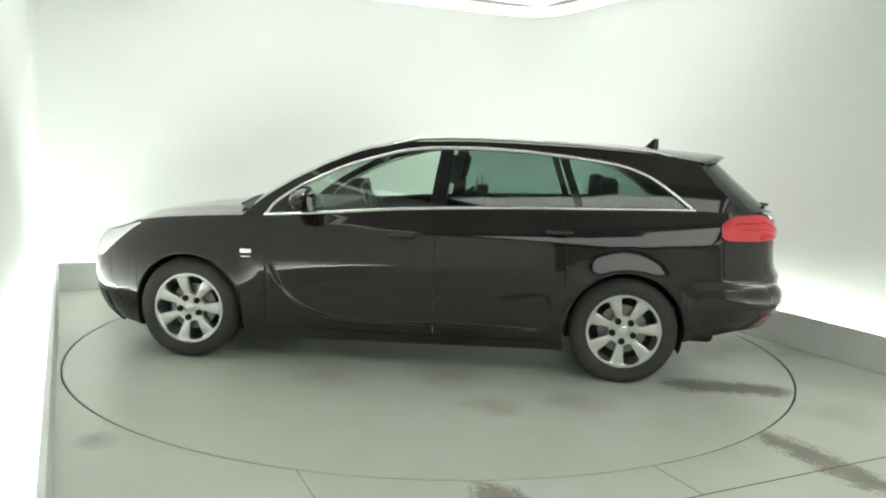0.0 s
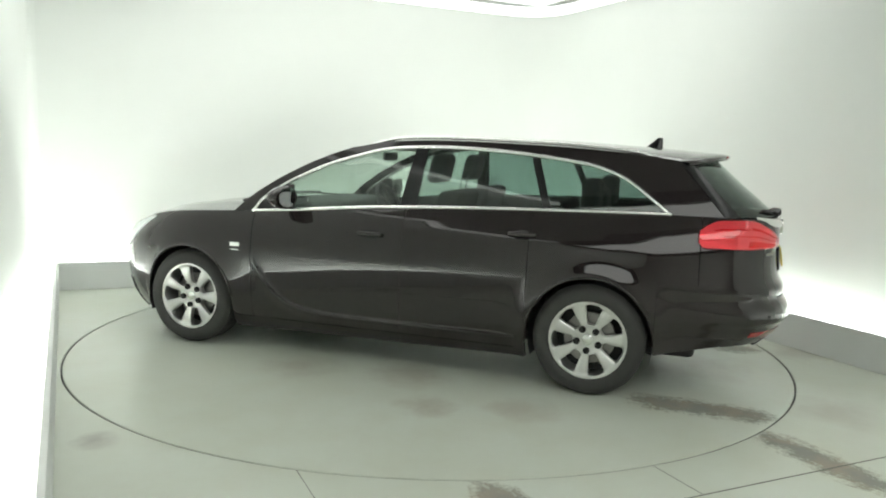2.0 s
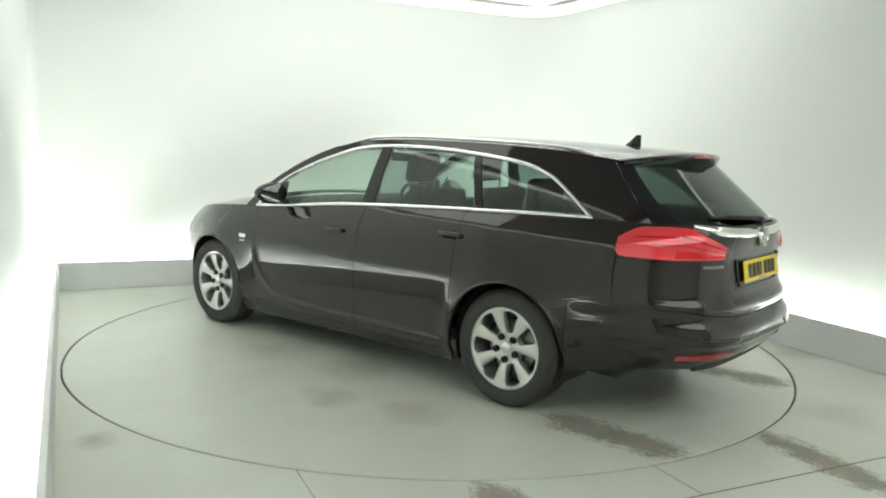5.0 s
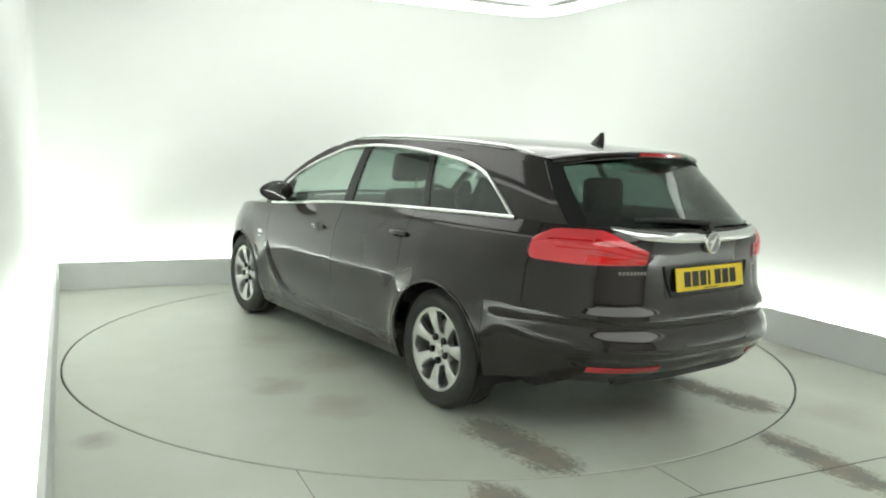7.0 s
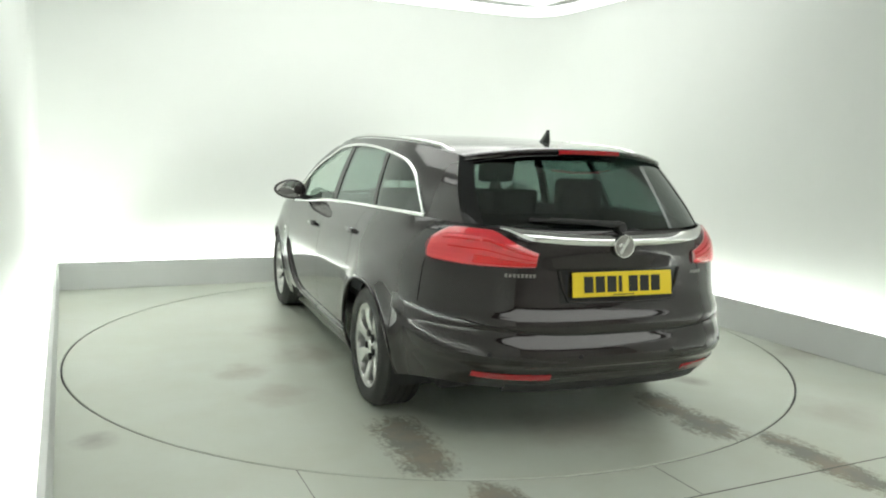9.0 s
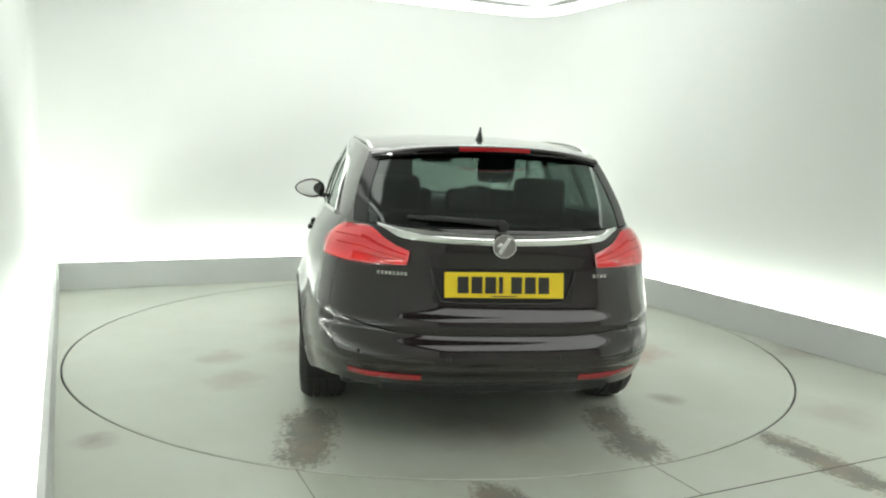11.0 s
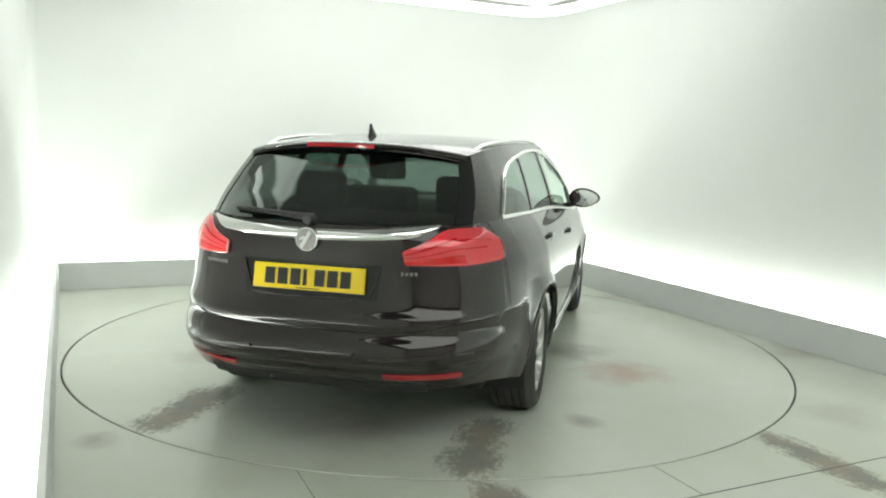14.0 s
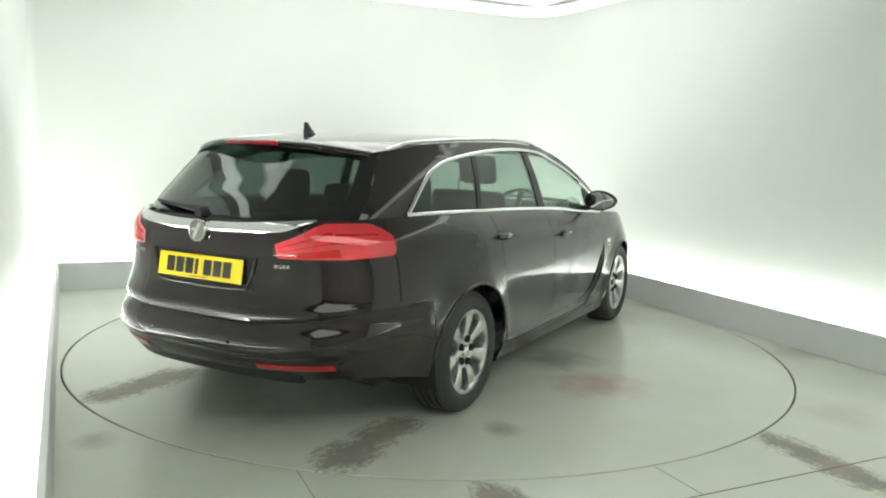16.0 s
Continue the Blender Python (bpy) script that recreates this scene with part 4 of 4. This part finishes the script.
        bow = 0.13 * (1 - p) ** 3 - 0.19 * p ** 3
        rows.append([Vector((x_e + bow * (1 - c * c), ye * c, spline(x_e, ROOF_Z) + cr * (1 - abs(c) ** 2.6))) for c in span(-1, 1, 30)])
    part("roof", shell(rows, 0.02, Vector((-0.8, 0, 0))), M_PAINT, car, smooth=45)
    rows2 = [[Vector((q.x, q.y * 0.97, q.z - 0.03)) for q in r] for r in rows]
    part("headliner", grid(rows2), M_HEAD, car, "pale cloth headliner", smooth=60)
    # windscreen and rear window
    def on_rear(c, lam, out=0.0):
        xe = interp(lam, HATCH)
        e = cabin(xe, lam)
        return Vector((xe - (0.295 - 0.105 * lam) * (1 - abs(c) ** 3.2) - out, e.y * c, e.z + 0.02 * lam * (1 - c * c) + out * 0.4))
    def screen(table, bow, base):
        out = []
        for lam in span(0, 1, 14):
            xe = interp(lam, table)
            e = cabin(xe, lam)
            cr = base * (1 - lam) + (0.014 if bow > 0 else 0.02) * lam
            out.append([Vector((xe + bow * (1 - c * c), e.y * c * 0.995, e.z + cr * (1 - c * c))) for c in span(-1, 1, 26)])
        return out
    part("windscreen", shell(screen(SCREEN, 0.13, 0.03), 0.004), M_GLASS, car, "clear green-tinted windscreen", smooth=60)
    rear_rows = [[on_rear(c * 0.998, lam) for c in span(-1, 1, 40)] for lam in span(0, 1, 14)]
    part("rear_window", shell(rear_rows, 0.004), M_GLASSR, gate, "dark tinted rear window", smooth=60)
    # dark ceramic border of the rear window, and a wiper
    for lo, hi in ((-0.998, -0.90), (0.90, 0.998)):
        rows = [[on_rear(c, lam, 0.0025) + Vector((0, 0.002 * (1 if c > 0 else -1), 0)) for c in span(lo, hi, 5)] for lam in span(0, 1, 14)]
        part("window_border", shell(rows, 0.002), M_GLOSSBLACK, gate, "black painted window border", smooth=60)
    arm = [on_rear(0.02 + 0.50 * f, 0.03 + 0.075 * f, 0.028) for f in span(0, 1, 10)]
    wiper = part("rear_wiper", tube(arm, [0.016, 0.016, 0.014, 0.013, 0.012, 0.011, 0.010, 0.009, 0.008, 0.007, 0.006], 8), M_BLACK, gate, "black rear wiper", smooth=60)
    part("wiper_blade", tube([on_rear(0.08 + 0.56 * f, 0.055 + 0.05 * f, 0.012) for f in span(0, 1, 10)], 0.008, 8), M_BLACK, wiper, smooth=60)
    part("wiper_hub", lathe([(0, 0.05), (0.02, 0.048), (0.026, 0.03), (0.028, 0.0), (0, 0.0)], 20), M_BLACK, wiper, smooth=60).matrix_local = Matrix.Translation(on_rear(0.02, 0.03, 0.0)) @ pose(0, 0, 0, 0, 0, 90)

    # spoiler with brake light
    def edge_at(c, back, drop):
        ye = cabin(-1.790, 1.0).y
        return Vector((-1.790 - 0.19 * (1 - c * c) - back, ye * c * (1 - 0.02 * back / 0.1), spline(-1.790, ROOF_Z) + 0.052 * (1 - abs(c) ** 2.6) - drop))
    sect = ((-0.04, -0.003), (0.0, -0.001), (0.05, 0.004), (0.082, 0.012), (0.090, 0.020), (0.084, 0.032), (0.03, 0.048), (-0.05, 0.060))
    rows = [[edge_at(c, b * (1 - 0.35 * abs(c) ** 6), d * (1 - 0.25 * abs(c) ** 6)) for b, d in sect] for c in span(-1, 1, 36)]
    spoiler = part("spoiler", shell(rows, 0.003, Vector((-1.9, 0, 1.37))), M_PAINT, car, smooth=50)
    rows = [[edge_at(c, b + 0.004, d) for b, d in ((0.086, 0.013), (0.092, 0.02), (0.086, 0.032))] for c in span(-0.30, 0.30, 12)]
    part("brake_light", shell(rows, 0.004, Vector((-1.9, 0, 1.37))), M_REDDARK, spoiler, "narrow high-level red brake light", smooth=50)
    rows = [[edge_at(c * 0.98, b, d) for b, d in ((0.078, 0.0385), (0.03, 0.053), (-0.045, 0.066))] for c in span(-1, 1, 36)]
    part("spoiler_underside", shell(rows, 0.003, Vector((-1.9, 0, 1.5))), M_GLOSSBLACK, spoiler, "black spoiler underside", smooth=50)

    # side panes with pillars between them
    def pane(xa, xb, out, lams, depth=0.004, inset=0.0):
        rows = []
        for lam in lams:
            a = max(interp(lam, ARCH_REAR) + inset, interp(lam, xa) if isinstance(xa, tuple) else xa)
            b = min(interp(lam, ARCH_FRONT) - inset, interp(lam, xb) if isinstance(xb, tuple) else xb)
            b = max(b, a + 0.004)
            rows.append([cabin(x, lam) + Vector((0, out, 0.0)) for x in span(a, b, 14)])
        return lambda: shell(rows, depth)
    L = [0.0, 0.06, 0.12, 0.2, 0.3, 0.4, 0.5, 0.6, 0.7, 0.76, 0.8, 0.84, 0.865, 0.88, 0.892]
    B0, B1 = ((0, -0.255), (0.9, -0.285)), ((0, -0.150), (0.9, -0.205))
    C0, C1 = ((0, -1.105), (0.9, -0.985)), ((0, -1.055), (0.9, -0.935))
    both("front_side_window", pane(B1, 9.0, -0.006, L), M_GLASS, car, "green-tinted front door window", 60)
    both("rear_side_window", pane(C1, B0, -0.006, L), M_GLASSD, car, "dark tinted rear door window", 60)
    both("quarter_window", pane(-9.0, C0, -0.006, L), M_GLASSD, car, "dark tinted rear quarter window", 60)
    both("b_pillar_trim", pane(B0, B1, -0.002, L, 0.02), M_GLOSSBLACK, car, "gloss black pillar trim", 60)
    both("c_pillar_trim", pane(C0, C1, -0.002, L, 0.02), M_GLOSSBLACK, car, "gloss black pillar trim", 60)
    # chrome frame round the side windows
    def chrome_arch():
        pts = [cabin(interp(l, ARCH_FRONT), l) for l in span(0, 0.86, 22)]
        xs = span(interp(0.86, ARCH_FRONT), interp(0.86, ARCH_REAR), 20)
        inv_f = [(x, l) for l, x in ARCH_FRONT][::-1]
        inv_r = [(x, l) for l, x in ARCH_REAR]
        for x in xs[1:-1]:
            l = min(interp(x, inv_f) if x > -0.30 else 0.9, interp(x, inv_r) if x < -0.30 else 0.9, 0.897)
            pts.append(cabin(x, l))
        pts += [cabin(interp(l, ARCH_REAR), l) for l in span(0.86, 0.0, 24)]
        pts = [p + Vector((0, 0.004, 0)) for p in pts]
        # soften
        for _ in range(2):
            pts = [pts[0]] + [(a + b * 2 + c) / 4 for a, b, c in zip(pts, pts[1:], pts[2:])] + [pts[-1]]
        return tube(pts, 0.0115, 8)
    both("chrome_arch", chrome_arch, M_CHROME, car, "bright chrome window surround", 60)
    both("chrome_waistline", lambda: tube([cabin(x, 0.0) + Vector((0, 0.006, 0.004)) for x in span(0.885, -1.775, 50)], 0.0115, 8), M_CHROME, car, "bright chrome waist strip", 60)
    # roof rails
    def rail():
        pts = []
        for f in span(0, 1, 26):
            x = 0.10 - 1.80 * f
            ye = cabin(x, 1.0).y - 0.028
            lift = 0.020 * min(1, smooth_step(0, 0.10, f), smooth_step(1.0, 0.90, f))
            pts.append(Vector((x, ye, spline(x, ROOF_Z) + 0.008 + lift - 0.01)))
        return tube(pts, 0.010, 8)
    both("roof_rail", rail, M_CHROME, car, "silver roof rail", 60)
    # aerial fin
    rows = []
    for i, f in enumerate(span(0, 1, 8)):
        front, back = -1.51 - 0.110 * f ** 0.8, -1.655 + 0.004 * f
        z = 1.418 + 0.085 * f
        th = 0.024 * (1 - f) ** 1.3 + 0.003
        rows.append([Vector(((front + back) / 2 + (front - back) / 2 * math.cos(a), th * math.sin(a), z)) for a in span(0, 2 * math.pi, 16)])
    bm = grid(rows)
    bm.faces.new([v for v in bm.verts][-17:-1])
    part("aerial_fin", weld(bm), M_GLOSSBLACK, car, "black shark-fin aerial", smooth=60)
    # side badge on the front wing
    both("wing_badge", lambda: box((0.945, side_width(0.985, 0.716) - 0.004, 0.700), (1.020, side_width(0.985, 0.716) + 0.004, 0.728), 0.003), M_CHROME, car, "small chrome wing badge")
    both("wing_badge_bar", lambda: box((0.95, side_width(0.985, 0.68) - 0.004, 0.676), (1.012, side_width(0.985, 0.68) + 0.003, 0.683), 0.002), M_CHROME, car, "small chrome bar")

    # mirrors
    def mirror_body():
        bm = bmesh.new()
        bmesh.ops.create_uvsphere(bm, u_segments=24, v_segments=14, radius=1)
        for v in bm.verts:
            x, y, z = v.co
            k = 1.0 if x > 0 else 0.28
            v.co = Vector((0.590 + 0.10 * x * k + 0.03 * (y < 0) * y, 0.965 + 0.118 * y, 1.045 + 0.074 * z * (1 - 0.18 * y)))
        return bm
    mir = both("door_mirror", mirror_body, M_PAINT, car, "body-coloured door mirror", 60)
    for side, m in zip((1, -1), mir):
        bm = lathe([(0, 0.003), (0.95, 0.0), (1.0, -0.05)], 28)
        for v in bm.verts:
            x, y, z = v.co
            v.co = Vector((0.556 - 0.006 * y, 0.967 + 0.102 * x, 1.045 + 0.060 * z * (1 - 0.18 * x)))
            v.co.y *= side
        part("mirror_glass", bm, M_MIRROR, m, "mirror glass", smooth=60)
        bm = tube([(0.62, 0.800, 0.975), (0.61, 0.86, 0.990), (0.60, 0.91, 1.005)], 0.022, 10)
        for v in bm.verts:
            v.co.y *= side
        part("mirror_foot", bm, M_BLACK, m, "black mirror foot", smooth=60)
    both("mirror_triangle", lambda: shell([[cabin(x, l) + Vector((0, 0.003, 0)) for x in span(max(0.60, 0.66 - 0.3 * l), interp(l, ARCH_FRONT) - 0.01, 4)] for l in span(0.02, 0.40, 6)], 0.01), M_BLACK, car, "black mirror triangle")
    # wipers' cowl
    bm = grid([[Vector((1.00 + 0.14 * (1 - c * c) + d, 0.74 * c, 0.965 + 0.045 * (1 - c * c) + 0.25 * d * 0)) for c in span(-1, 1, 20)] for d in (-0.06, 0.0, 0.05)])
    part("cowl", thick(bm, 0.01), M_BLACK, car, "black wiper cowl", smooth=60)

    for y0, y1 in ((0.62, 0.02), (0.02, -0.52)):
        pts = [Vector((1.10 + 0.05 * math.sin(math.pi * (0.5 + (y0 + (y1 - y0) * f) * 0.7)), y0 + (y1 - y0) * f, 0.970 + 0.035 * math.cos((y0 + (y1 - y0) * f) * 1.9))) for f in span(0, 1, 8)]
        part("front_wiper", tube(pts, 0.011, 8), M_BLACK, car, "black front wiper", smooth=60)

    # underside, liners and cabin
    part("underbody", box((-1.95, -0.70, 0.235), (1.75, 0.70, 0.34), 0.03), M_BLACK, car, "black underbody")
    for xc in (AXLE, -AXLE):
        for side in (1, -1):
            prof = [(0.0, 0.0), (ARCH_R - 0.004, 0.0), (ARCH_R - 0.004, 0.30)]
            bm = bmesh.new()
            rows = [[Vector((xc + r * math.cos(a), (0.57 + d) * side, HUB_Z + r * math.sin(a) * 1.01)) for r, d in prof] for a in span(-0.35, math.pi + 0.35, 30)]
            add_grid(bm, rows)
            part("wheel_arch_liner", weld(bm), M_BLACK, car, "black wheel arch liner", smooth=50)
    # rolled lips of the wheel arches
    for xc, k in ((AXLE, 1.0), (-AXLE, 1.02)):
        def lip_edge():
            pts = []
            for a in span(8, 172, 40):
                x_, z_ = xc + (ARCH_R + 0.004) * math.cos(radians(a)), HUB_Z + (ARCH_R + 0.004) * k * math.sin(radians(a))
                pts.append(skin(x_, z_) + Vector((0, 0.001, 0)))
            return tube(pts, 0.0075, 8)
        both("arch_lip", lip_edge, M_PAINT, car, smooth=60)
    part("cabin_floor", box((-2.15, -0.72, 0.42), (1.15, 0.72, 0.46)), M_TRIM, car, "dark cabin floor")
    part("bulkhead", box((1.05, -0.72, 0.40), (1.10, 0.72, 0.90)), M_TRIM, car)
    part("load_cover", box((-2.15, -0.60, 0.955), (-1.42, 0.60, 0.970), 0.005), M_TRIM, car, "dark load cover")
    bm = box((0.52, -0.70, 0.60), (1.02, 0.70, 0.985), 0.05, 4)
    part("dashboard", bm, M_TRIM, car, "dark dashboard", smooth=50)
    at = pose(0.42, -0.36, 0.93, 0, -62, 0)
    bm = tube([at @ Vector((0.185 * math.cos(a), 0.185 * math.sin(a), 0)) for a in span(0, 2 * math.pi, 32)], 0.014, 8)
    wheel_s = part("steering_wheel", bm, M_TRIM, car, "dark steering wheel", smooth=60)
    bm = box((-0.17, -0.02, -0.02), (0.17, 0.02, 0.01), 0.008)
    bm.transform(at)
    part("steering_spoke", bm, M_TRIM, wheel_s)
    bm = box((0.26, -0.115, 1.285), (0.285, 0.115, 1.345), 0.012, 3)
    part("rear_view_mirror", bm, M_BLACK, car, "black rear-view mirror", smooth=50)
    for y in (0.36, -0.36):
        s = seat("front_seat")
        s.parent = car
        s.matrix_local = pose(-0.02, y, 0.42)
        tagged(s, "dark cloth front seat")
    bench = box((-1.10, -0.64, 0.50), (-0.62, 0.64, 0.66), 0.05, 4)
    rear = part("rear_bench", bench, M_CLOTH, car, "dark cloth rear bench", smooth=50)
    bm = box((-1.20, -0.64, 0.60), (-1.06, 0.64, 1.02), 0.05, 4)
    for v in bm.verts:
        v.co.x -= 0.22 * (v.co.z - 0.6)
    part("backrest", bm, M_CLOTH, rear, smooth=50)
    for y, half, top in ((-0.42, 0.15, 1.235), (0.0, 0.125, 1.165), (0.42, 0.15, 1.235)):
        part("headrest", box((-1.33, y - half, 1.025), (-1.23, y + half, top), 0.04, 4), M_CLOTH, rear, smooth=50)
        for dy in (-0.05, 0.05):
            part("headrest_post", tube([(-1.285, y + dy, 0.98), (-1.285, y + dy, 1.06)], 0.006, 8), M_CHROME, rear)

    # wheels
    w = wheel(1)
    w.parent = car
    w.matrix_local = pose(AXLE, HUB_Y, HUB_Z + 0.005, 0, 26.6, 0)
    for x, y, r, spin in ((-AXLE, HUB_Y, 0, 30.6), (AXLE, -HUB_Y, 180, 12), (-AXLE, -HUB_Y, 180, 60)):
        copy_thing(w, pose(x, y, HUB_Z + 0.005, 0, 0, r) @ pose(0, 0, 0, 0, spin, 0))
    return car


booth()
table = turntable()
car = build_car()


def motions():
    """The turntable turns evenly and carries the car."""
    OFF = pose(0.10735, -0.0407, 0.0)
    times = [0.5 * i for i in range(33)]
    walk(table, [(t, pose(0, 0, 0, 0, 0, table_angle(t))) for t in times])
    walk(car, [(t, pose(0, 0, 0, 0, 0, table_angle(t)) @ OFF) for t in times])


motions()
